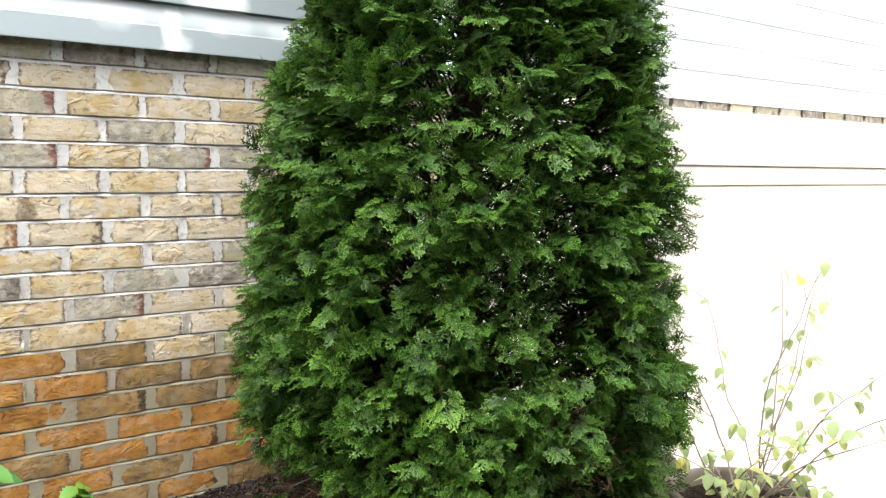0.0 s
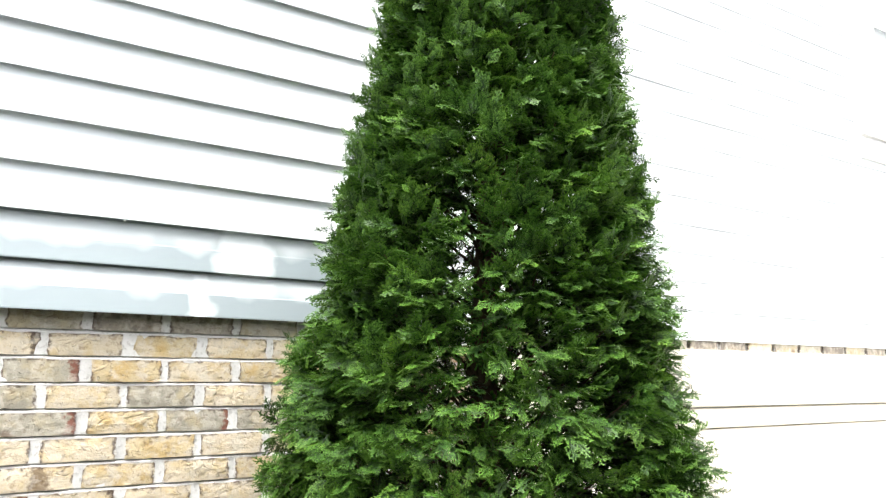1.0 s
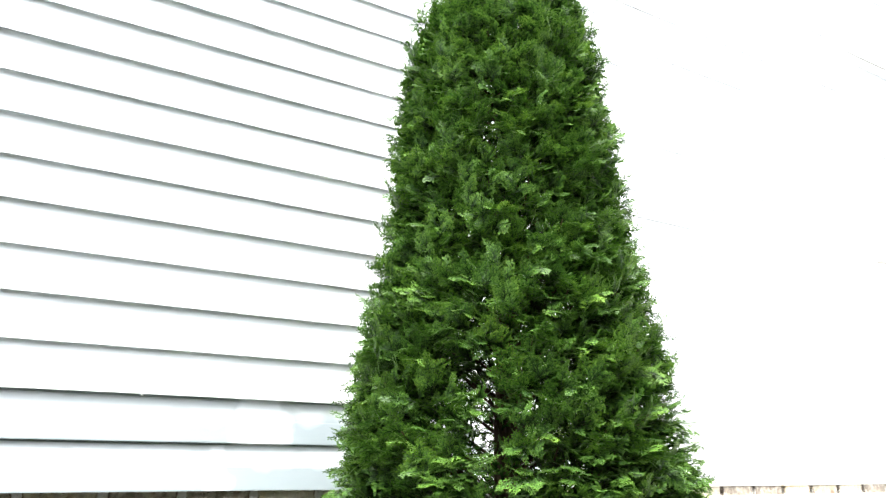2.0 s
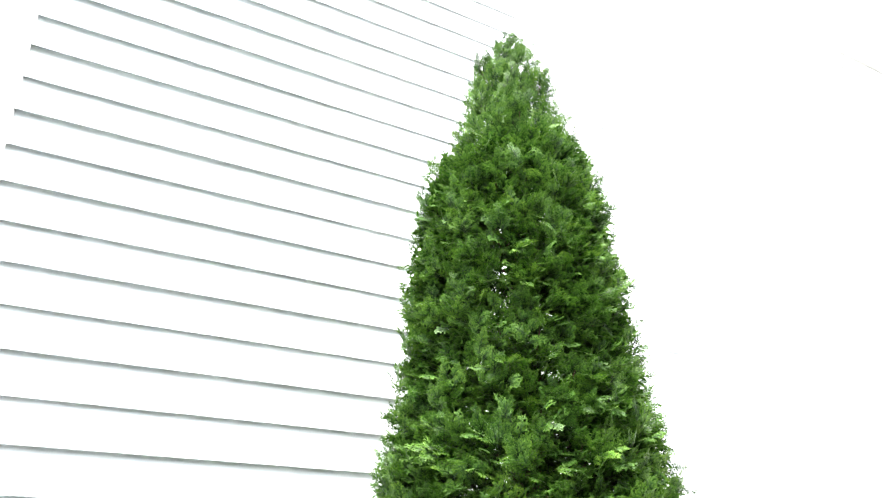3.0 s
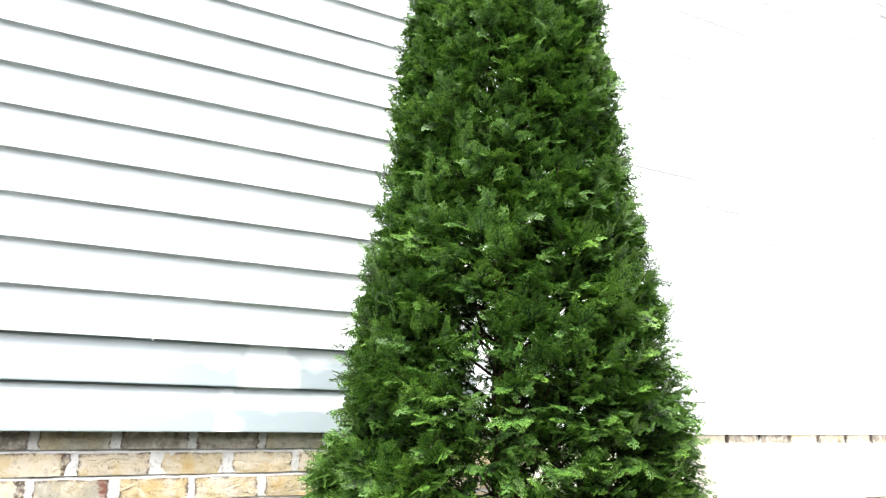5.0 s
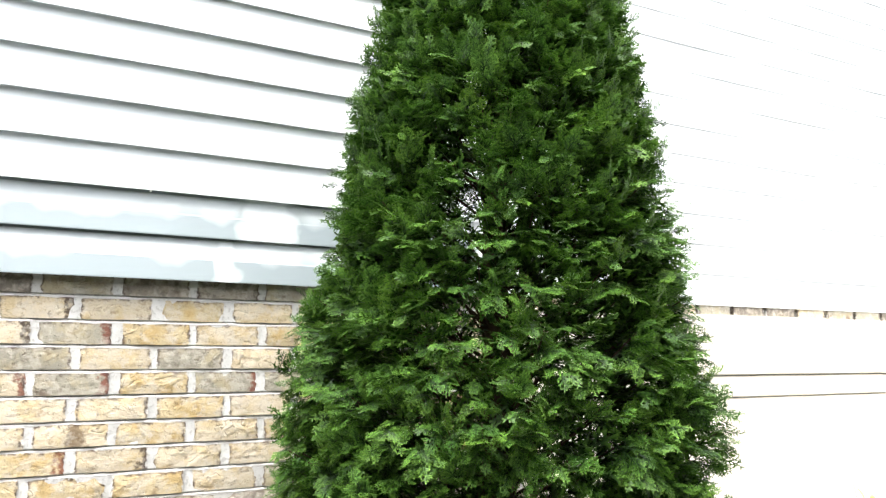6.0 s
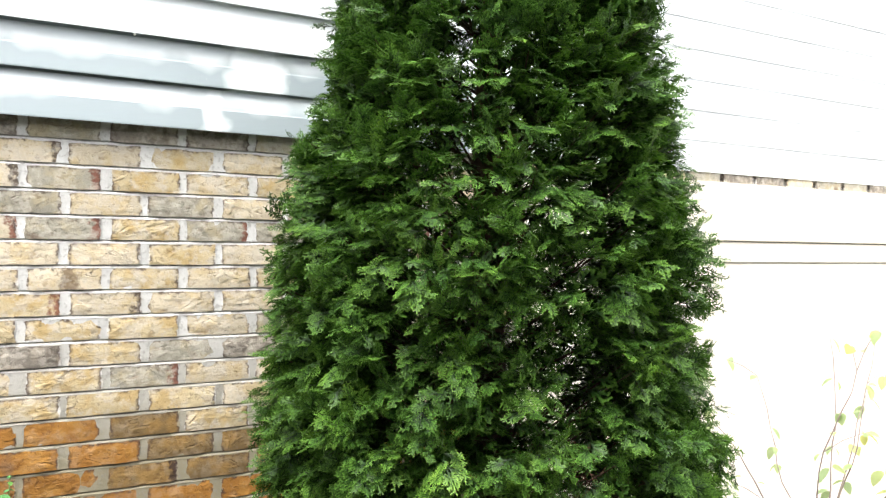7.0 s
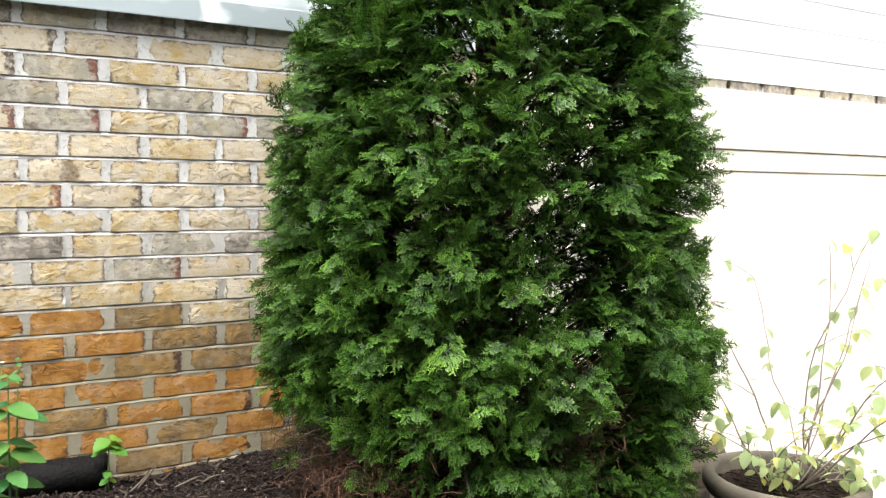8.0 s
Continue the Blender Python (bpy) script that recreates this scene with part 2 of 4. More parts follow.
def leafy(name, stops, attribute=None, through_light=0.3, cool=None, rough=0.42):
    m, nt, b = mat(name, rough, 0.16)
    if attribute:
        a = nt.nodes.new("ShaderNodeAttribute")
        a.attribute_name = attribute
        fac = a.outputs["Fac"]
    else:
        fac = nt.nodes.new("ShaderNodeObjectInfo").outputs["Random"]
    col = ramp(nt, fac, *stops)
    if cool:
        a = nt.nodes.new("ShaderNodeAttribute")
        a.attribute_name = cool
        col = mix(nt, math_node(nt, "MULTIPLY", a.outputs["Fac"], 0.20), col, mix(nt, 1.0, col, (0.75, 0.98, 1.5), "MULTIPLY"))
    spots = noise_tex(nt, coords(nt, space="World"), 60.0, 3.0)
    col = mix(nt, math_node(nt, "MULTIPLY", spots, 0.45), col, (0.55, 0.6, 0.4), "MULTIPLY")
    nt.links.new(col, b.inputs["Base Color"])
    tr = nt.nodes.new("ShaderNodeBsdfTranslucent")
    nt.links.new(col, tr.inputs["Color"])
    mx = nt.nodes.new("ShaderNodeMixShader")
    mx.inputs[0].default_value = through_light
    nt.links.new(b.outputs[0], mx.inputs[1])
    nt.links.new(tr.outputs[0], mx.inputs[2])
    nt.links.new(mx.outputs[0], nt.nodes["Material Output"].inputs["Surface"])
    return m


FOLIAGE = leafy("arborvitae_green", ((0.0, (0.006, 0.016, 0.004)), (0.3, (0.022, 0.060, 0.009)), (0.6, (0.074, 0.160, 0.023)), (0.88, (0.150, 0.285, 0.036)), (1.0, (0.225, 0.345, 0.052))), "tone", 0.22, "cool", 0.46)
SHRUB_LEAF = leafy("yellowing_leaf", ((0.0, (0.42, 0.54, 0.30)), (0.55, (0.52, 0.62, 0.32)), (0.88, (0.64, 0.66, 0.28)), (1.0, (0.70, 0.60, 0.16))), None, 0.65)
WEED_LEAF = leafy("fresh_green_leaf", ((0.0, (0.048, 0.165, 0.052)), (0.6, (0.075, 0.21, 0.066)), (1.0, (0.12, 0.26, 0.06))))
SMALL_LEAF = leafy("yellow_green_leaf", ((0.0, (0.08, 0.22, 0.04)), (0.6, (0.14, 0.28, 0.04)), (1.0, (0.20, 0.31, 0.045))))
PETAL = leafy("pale_petal", ((0.0, (0.72, 0.68, 0.70)), (1.0, (0.8, 0.78, 0.78))))


def make_glass():
    m, nt, b = mat("window_glass", 0.03, 0.5)
    b.inputs["Base Color"].default_value = (0.9, 0.93, 0.93, 1)
    b.inputs["Transmission Weight"].default_value = 1.0
    b.inputs["IOR"].default_value = 1.45
    return m


GLASS = make_glass()
BLIND = two_tone("pale_blind", (0.82, 0.81, 0.79), (0.76, 0.75, 0.73), 4.0, 0.8, 0.2, 0.1)


# ---- mesh helpers ----
def part(name, bm, material, parent, label=""):
    me = bpy.data.meshes.new(name)
    bm.to_mesh(me)
    bm.free()
    me.materials.append(material)
    ob = new(name, me)
    ob.parent = parent
    if label:
        tagged(ob, label)
    return ob


def raw_mesh(name, verts, faces, material, smooth=False):
    me = bpy.data.meshes.new(name)
    me.from_pydata([tuple(v) for v in verts], [], [tuple(f) for f in faces])
    me.materials.append(material)
    if smooth:
        me.polygons.foreach_set("use_smooth", [True] * len(me.polygons))
    me.update()
    return me


def child(name, me, parent, m=None, label=""):
    ob = new(name, me)
    ob.parent = parent
    if m is not None:
        ob.matrix_basis = m
    if label:
        tagged(ob, label)
    return ob


def thing(name, label, category, m=None, group="", kind=""):
    ob = new(name)
    if m is not None:
        ob.matrix_basis = m
    return tagged(ob, label, category, group, kind)


def box_bm(x0, x1, y0, y1, z0, z1, bevel=0.0, seg=1):
    bm = bmesh.new()
    bmesh.ops.create_cube(bm, size=1.0, matrix=Matrix.LocRotScale(((x0 + x1) / 2, (y0 + y1) / 2, (z0 + z1) / 2), None, (x1 - x0, y1 - y0, z1 - z0)))
    if bevel:
        bmesh.ops.bevel(bm, geom=bm.edges[:], offset=bevel, segments=seg, affect="EDGES")
    return bm


def tube(points, radii, sides=6, closed=True):
    """Vertices and faces of a tapered tube along points."""
    vs, fs = [], []
    pts = [Vector(p) for p in points]
    up = Vector((0.31, 0.17, 0.93))
    for i, p in enumerate(pts):
        d = (pts[min(i + 1, len(pts) - 1)] - pts[max(i - 1, 0)]).normalized()
        a = d.cross(up)
        a = a.normalized() if a.length > 0.01 else d.cross(Vector((1, 0, 0))).normalized()
        b = d.cross(a)
        for k in range(sides):
            t = 2 * math.pi * k / sides
            vs.append(p + float(radii[i]) * (math.cos(t) * a + math.sin(t) * b))
    for i in range(len(pts) - 1):
        for k in range(sides):
            j = (k + 1) % sides
            fs.append((i * sides + k, i * sides + j, (i + 1) * sides + j, (i + 1) * sides + k))
    if closed:
        fs.append(tuple(range(sides - 1, -1, -1)))
        n = (len(pts) - 1) * sides
        fs.append(tuple(range(n, n + sides)))
    return vs, fs


def merge(pieces):
    vs, fs = [], []
    for v, f in pieces:
        n = len(vs)
        vs.extend(v)
        fs.extend(tuple(i + n for i in face) for face in f)
    return vs, fs


def lathe(profile, sides=48):
    vs, fs = [], []
    for r, z in profile:
        for k in range(sides):
            t = 2 * math.pi * k / sides
            vs.append((r * math.cos(t), r * math.sin(t), z))
    for i in range(len(profile) - 1):
        for k in range(sides):
            j = (k + 1) % sides
            fs.append((i * sides + k, i * sides + j, (i + 1) * sides + j, (i + 1) * sides + k))
    return vs, fs


rng = random.Random(7)
nrng = np.random.default_rng(11)

# ---- ground ----
GROUND_Z, WALL_R = -0.30, 7.2
bm = bmesh.new()
bmesh.ops.create_grid(bm, x_segments=8, y_segments=8, size=400, matrix=Matrix.Translation((0, 0, GROUND_Z - 0.05)))
tagged(part("ground", bm, EARTH, None), "bare grey earth below the raised bed", "ground", kind="structure")
tagged(part("pavement", box_bm(2.25, WALL_R, -3.4, 0.03, GROUND_Z - 0.10, GROUND_Z, 0.008, 2), GROUND, None), "pale concrete slab along the house wall", "pavement", kind="structure")


def bed_height(x, y):
    """Height of the raised mulch bed: flat along the wall, falling to the ground at its rim."""
    rim = 1.42 + 0.52 * min(1.0, max(0.0, (y + 0.80) / 0.25))
    edge = min(1.0, max(0.0, (rim - x) / 0.14), max(0.0, (y + 1.55) / 0.3))
    s = edge * edge * (3 - 2 * edge)
    lump = 0.012 * noise.noise((x * 7, y * 7, 0.3)) + 0.02 * noise.noise((x * 2, y * 2, 4.1))
    lump += 0.018 * math.exp(-((y + 0.135) / 0.045) ** 2) * min(1.0, max(0.0, (0.2 - x) / 0.1))
    return GROUND_Z - 0.08 + s * (-GROUND_Z + 0.08 + lump + 0.02 * (x - 0.2) * (0 < x < 1.2))


nx, ny = 130, 70
verts = [(-1.7 + 3.5 * i / nx, -1.6 + 1.62 * j / ny, 0) for j in range(ny + 1) for i in range(nx + 1)]
verts = [(x, y, bed_height(x, y)) for x, y, z in verts]
faces = [(j * (nx + 1) + i, j * (nx + 1) + i + 1, (j + 1) * (nx + 1) + i + 1, (j + 1) * (nx + 1) + i) for j in range(ny) for i in range(nx)]
bed = tagged(new("mulch_bed", raw_mesh("mulch_bed", verts, faces, MULCH, True)), "raised planting bed of dark shredded bark mulch", "mulch bed", kind="structure")

# ---- house wall ----
LAP, SIDING_Z = 0.127, 1.275
WALL_L, WALL_TOP = -1.63, 6.6
WIN_A = (-1.42, -0.40, 2.40, 3.90)
WIN_B = (4.07, 5.10, 2.47, 3.97)
WIN_C = (4.46, 5.50, 5.03, 6.30)
SPLIT_X = 1.42


def wall_core():
    """A thick wall with three window openings through it."""
    bm = bmesh.new()
    xs = sorted({WALL_L, WALL_R, *WIN_A[:2], *WIN_B[:2], *WIN_C[:2]})
    zs = sorted({-0.4, WALL_TOP, *WIN_A[2:], *WIN_B[2:], *WIN_C[2:]})
    for x0, x1 in zip(xs, xs[1:]):
        for z0, z1 in zip(zs, zs[1:]):
            cx, cz = (x0 + x1) / 2, (z0 + z1) / 2
            if any(w[0] < cx < w[1] and w[2] < cz < w[3] for w in (WIN_A, WIN_B, WIN_C)):
                continue
            bmesh.ops.create_cube(bm, size=1.0, matrix=Matrix.LocRotScale((cx, 0.17, cz), None, (x1 - x0, 0.26, z1 - z0)))
    return bm


wall = part("wall_north", wall_core(), MORTAR, None)
tagged(wall, "house wall of pale rustic brick below white lapped siding", "house wall", kind="structure")

# unseen screen added behind, to keep low sky light off the lower parts
tagged(part("wall_south", box_bm(-7.0, 6.0, -3.86, -3.76, GROUND_Z - 0.1, 2.45, 0.01, 2), SKY_BLOCKER, None), "added unseen board screen blocking low sky light", "fence", kind="structure")

# siding panels, one lap each, cut round the windows
def siding_panel(x0, x1, z, lip, material, sag):
    prof = []
    fold, crease = (0.76, 0.68) if lip > 0.032 else (0.62, 0.55)
    laps = 1
    for k in range(laps):
        zb = z + LAP * k
        prof += [(0.010, zb + 0.0185), (-lip + 0.0035, zb + 0.0175), (-lip + 0.0016, zb + 0.0006), (-lip, zb), (-lip, zb + 0.004)]
        prof += [(-lip * fold, zb + LAP * 0.5), (-lip * crease, zb + LAP * 0.53), (0.0020, zb + LAP + 0.0165)]
    n = max(2, int((x1 - x0) / 0.18))
    vs = []
    for i in range(n + 1):
        x = x0 + (x1 - x0) * i / n
        w = 0.0016 * noise.noise((x * 2.3, z * 3.1, sag)) + 0.0007 * noise.noise((x * 9, z, sag))
        # laps flatten along the wall so their lines fade, standing in for glare
        flat = 1.0 - 0.90 * min(1.0, max(0.0, (x - 0.25) / 1.5))
        for y, zz in prof:
            vs.append((x, (y * flat if y < 0 else y) + 1.2 * w, zz + 0.7 * w))
    m = len(prof)
    fs = [(i * m + k, (i + 1) * m + k, (i + 1) * m + k + 1, i * m + k + 1) for i in range(n) for k in range(m - 1)]
    return raw_mesh("siding_panel", vs, fs, material)


row = 0
while SIDING_Z + row * LAP < WALL_TOP - 0.1:
    z = SIDING_Z + row * LAP + (0.004 if row else 0.0)
    # stretches of wall left free by the windows
    spans = [(WALL_L, WALL_R)]
    for w in (WIN_A, WIN_B, WIN_C):
        if z + 0.02 > w[2] - 0.13 and z < w[3] + 0.04 and not (z + 0.5 * LAP < w[2] - 0.07):
            out = []
            for a, b in spans:
                if a < w[0] - 0.0 < b or a < w[1] < b:
                    if w[0] - 0.005 > a:
                        out.append((a, w[0] + 0.004))
                    if b > w[1] + 0.005:
                        out.append((w[1] - 0.004, b))
                else:
                    out.append((a, b))
            spans = out
    for a, b in spans:
        cuts = [a]
        seam = (0.358 if row == 1 else a + 1.1 + 2.3 * ((row * 0.37) % 1.0))
        while seam < b - 0.4:
            if seam > a + 0.4:
                cuts.append(seam)
            seam += 3.66
        if row < 2:
            cuts = [a, 0.358, 1.25] if row else [a, 1.25]
        cuts.append(b)
        for c0, c1 in zip(cuts, cuts[1:]):
            child("siding_panel", siding_panel(c0, c1, z, 0.0215 if row % 2 else 0.0235 if row else 0.034, VINYL_REFLECTING if row < 2 and c0 < 0.9 else VINYL, rng.random() * 9), wall)
    row += 1

# one proud nail head on the second lap
v, f = tube([(0.162, -0.016, SIDING_Z + 2 * LAP + 0.001), (0.162, -0.024, SIDING_Z + 2 * LAP + 0.001)], (0.003, 0.003), 8)
child("nail_head", raw_mesh("nail_head", v, f, PALE_METAL), wall, label="small pale nail head in the siding")

# mortar: struck joints, recessed under each course and flush on the one below
prof = []
for k in range(-2, 21):
    top = Z0 - k * COURSE
    prof += [(0.0030, top), (0.0034, top - COURSE + JOINT + 0.001), (0.0090, top - COURSE + JOINT), (0.0080, top - COURSE + JOINT - 0.0026), (0.0036, top - COURSE + JOINT - 0.0038), (0.0022, top - COURSE + 0.0002)]
vs, fs = [], []
cols = [WALL_L + (SPLIT_X - WALL_L) * i / 220 for i in range(221)]
for i, x in enumerate(cols):
    for j, (y, z) in enumerate(prof):
        vs.append((x, y + 0.0030 * noise.noise((x * 22, z * 40, 1.7)), z + 0.0010 * noise.noise((x * 14, z * 9, 5.2))))
m = len(prof)
fs = [(i * m + k + 1, (i + 1) * m + k + 1, (i + 1) * m + k, i * m + k) for i in range(220) for k in range(m - 1)]
child("mortar", raw_mesh("mortar", vs, fs, MORTAR), wall, label="pale struck mortar joints between the bricks")

# painted boards and blocks of the far stretch
bm = box_bm(SPLIT_X, WALL_R, -0.014, 0.03, 0.990, 1.236, 0.004, 2)
part("frieze_board", bm, CREAM, wall, "wide off-white painted board")
bm = box_bm(SPLIT_X, WALL_R, -0.006, 0.03, 0.899, 0.9855, 0.004, 2)
part("trim_board", bm, CREAM, wall, "narrow cream painted trim board")


# ---- windows ----
def window(name, w, label):
    x0, x1, z0, z1 = w
    win = thing(name, label, "window", Matrix.Translation((x0, 0, z0)), kind="structure")
    W, H = x1 - x0, z1 - z0
    t = 0.085
    part("window_frame", box_bm(-0.014, t, -0.0235, 0.09, 0, H, 0.003, 2), WHITE_TRIM, win)
    part("window_frame", box_bm(W - t, W, -0.0235, 0.09, 0, H, 0.003, 2), WHITE_TRIM, win)
    part("window_frame", box_bm(t, W - t, -0.0232, 0.09, H - t, H, 0.003, 2), WHITE_TRIM, win)
    part("head_casing", box_bm(0.0, W, -0.020, 0.09, H + 0.002, H + 0.15, 0.003, 2), WHITE_TRIM, win)
    part("window_sill", box_bm(-0.016, W + 0.016, -0.030, 0.09, 0.006, 0.03, 0.003, 2), WHITE_TRIM, win)
    part("apron", box_bm(-0.014, W + 0.014, -0.013, 0.09, -0.13, 0.004, 0.003, 2), WHITE_TRIM, win)
    s = 0.16
    for a, b, c, d in ((t, t + s, 0.03, H - t), (W - t - s, W - t, 0.03, H - t)):
        sash = part("sash", box_bm(a, b, -0.019, 0.06, c, d, 0.003, 2), WHITE_TRIM, win)
    for c in (0.03, H / 2 - 0.03, H - t - 0.07):
        part("sash_rail", box_bm(t + s, W - t - s, -0.0155, 0.058, c, c + 0.07, 0.002, 2), WHITE_TRIM, sash)
    for c, d in ((0.10, H / 2 - 0.03), (H / 2 + 0.04, H - t - 0.07)):
        p = part("pane", box_bm(t + s, W - t - s, -0.0125, -0.0065, c, d), GLASS, sash)
        p.visible_shadow = False
    part("blind", box_bm(t + s - 0.02, W - t - s + 0.02, 0.010, 0.014, 0.03, H - t), BLIND, win, "pale closed blind behind the glass")
    return win


window("window_1", WIN_A, "white vinyl window set in the lapped siding")
window("window_2", WIN_B, "white vinyl window with wide frame in the siding")
window("window_3", WIN_C, "upper white vinyl window above the siding")

# ---- evergreen tree ----
# height, reach of the crown to its two sides across the garden view
OUTLINE = ((-0.05, 0.38, 0.40), (0.05, 0.48, 0.48), (0.15, 0.55, 0.515), (0.3, 0.568, 0.55), (0.45, 0.588, 0.575), (0.55, 0.595, 0.555), (0.7, 0.58, 0.53), (0.85, 0.573, 0.56), (1.0, 0.545, 0.535), (1.15, 0.522, 0.505),
           (1.25, 0.470, 0.508), (1.35, 0.460, 0.467), (1.5, 0.43, 0.45), (1.65, 0.39, 0.43), (1.75, 0.345, 0.41), (1.9, 0.315, 0.385), (2.05, 0.305, 0.385), (2.2, 0.285, 0.375), (2.35, 0.268, 0.352), (2.45, 0.238, 0.332),
           (2.55, 0.186, 0.320), (2.65, 0.125, 0.277), (2.75, 0.075, 0.235), (2.85, 0.062, 0.219), (2.95, 0.04, 0.200), (3.05, -0.02, 0.150), (3.16, -0.083, 0.110))
RZ = np.array([o[0] for o in OUTLINE])
RR = np.array([0.5 * (o[1] + o[2]) for o in OUTLINE])
LEAN = np.array([0.5 * (o[2] - o[1]) for o in OUTLINE])
TREE_TOP = 3.12


def axis_at(z):
    """Centre of the crown at height z: it leans to one side towards the tip."""
    s = np.interp(z, RZ, LEAN)
    return np.stack((0.93 + 0.834 * s, -0.64 - 0.551 * s, z), -1)


def spray_shape(seed, nodes, rich, broad=1.0):
    """One flat fan of scaly shoots, 1 long along +y: quads as (n, 4, 3), and how near the tip each corner lies."""
    r = random.Random(seed)
    quads, tips = [], []

    def strip(p, q, w0, w1, a, b):
        p, q = np.array(p), np.array(q)
        d = q - p
        n = broad * np.array((-d[1], d[0])) / max(1e-6, np.hypot(*d))
        quads.append([p + n * w0, p - n * w0, q - n * w1, q + n * w1])
        tips.append([a, a, b, b])

    bend = r.uniform(-0.2, 0.2)
    stem = lambda s: np.array((bend * s * s, s))
    for i in range(2):
        strip(stem(i / 2), stem((i + 1) / 2), 0.026, 0.024, i / 2, (i + 1) / 2)
    for i in range(nodes):
        s = 0.14 + 0.80 * i / (nodes - 1) + r.uniform(-0.02, 0.02)
        side = 1 if i % 2 else -1
        ln = (0.46 * (1 - s) ** 0.65 + 0.12) * r.uniform(0.75, 1.15)
        ang = radians(r.uniform(36, 52)) * side
        p = stem(s)
        end = p + np.array((math.sin(ang), math.cos(ang))) * ln * 0.5 + np.array((math.sin(ang * 0.7), math.cos(ang * 0.7))) * ln * 0.5
        strip(p, end, 0.028, 0.023, s * 0.5, 1.0)
        k = int(1.4 + rich * ln / 0.5)
        for j in range(k):
            u = 0.24 + 0.70 * (j + r.random() * 0.5) / k
            base = p + (end - p) * u
            a2 = ang * 0.85 + radians(r.uniform(30, 46)) * (1 if j % 2 else -1)
            l2 = r.uniform(0.17, 0.26) * (1.15 - 0.45 * u)
            strip(base, base + np.array((math.sin(a2), math.cos(a2))) * l2, 0.029, 0.022, 0.5, 1.0)
    q = np.array(quads)
    z = -0.25 * q[..., 1] ** 2 * r.uniform(-0.3, 1.3) - 0.25 * np.abs(q[..., 0]) * r.uniform(-0.3, 1.0) + 0.025 * np.sin(9 * q[..., 0] + 5 * q[..., 1])
    return np.concatenate((q, z[..., None]), -1), np.array(tips)


FULL = [spray_shape(50 + i, 6, 2.9) for i in range(12)]
PLAIN = [spray_shape(90 + i, 5, 0.8, 1.7) for i in range(6)]
SHAPES = FULL + PLAIN


def unit(v):
    return v / np.maximum(1e-9, np.linalg.norm(v, axis=-1, keepdims=True))


def clusters(count):
    """Branch ends over the crown's surface: height, bearing and reach, with bulges and clefts."""
    zs = np.linspace(-0.02, TREE_TOP, 800)
    cum = np.cumsum(np.interp(zs, RZ, RR) + 0.035)
    cum /= cum[-1]
    out = []
    for i in range(count):
        z = float(np.interp((i + 0.5) / count, cum, zs)) + nrng.normal(0, 0.02)
        th = i * 2.399963 + nrng.normal(0, 0.5)
        c, s = math.cos(th), math.sin(th)
        r = float(np.interp(z, RZ, RR))
        lump = 1 + 0.05 * noise.noise((2.2 * c, 2.2 * s, 2.6 * z)) - 0.02
        cleft = max(0.0, noise.noise((r * 10 * c, r * 10 * s, 13 * z + 3.1)) - 0.05) * (0.15 - 0.03 * z) * min(1.0, r / 0.25)
        out.append((z, th, r * lump - cleft))
    return out


def thin_spot(p):
    """True where the crown is bare: a seam up its face, a crevice and a hollow near the foot, the ragged underside."""
    z = p[2]
    c = axis_at(np.array(z))
    th = math.degrees(math.atan2(p[1] - c[1], p[0] - c[0]))
    arc = lambda t: abs((th - t + 180) % 360 - 180)
    across = (p[0] - c[0]) * 0.834 - (p[1] - c[1]) * 0.551 + 0.046 + 0.012 * math.sin(6 * z)
    if 1.0 < z < 2.4 and abs(across) < 0.019 and noise.noise((z * 4, 0.3, 0.7)) > -0.2 and nrng.random() < 0.9:
        return True
    if 0.25 < z < 1.2 and arc(-93 + 4 * math.sin(7 * z)) < 7.0 and nrng.random() < 0.85:
        return True
    if 0.9 < z < 1.15 and arc(28) < 7 and nrng.random() < 0.5:
        return True
    if (p[0] - 0.955) ** 2 + (p[1] + 1.13) ** 2 + 0.35 * (z - 0.27) ** 2 < 0.115 ** 2:
        return True
    under = 0.05 + 0.23 * max(0.0, math.cos(radians(th + 168))) ** 1.5 + 0.03 * math.sin(radians(5 * th))
    if z < under and nrng.random() < 0.93:
        return True
    return False


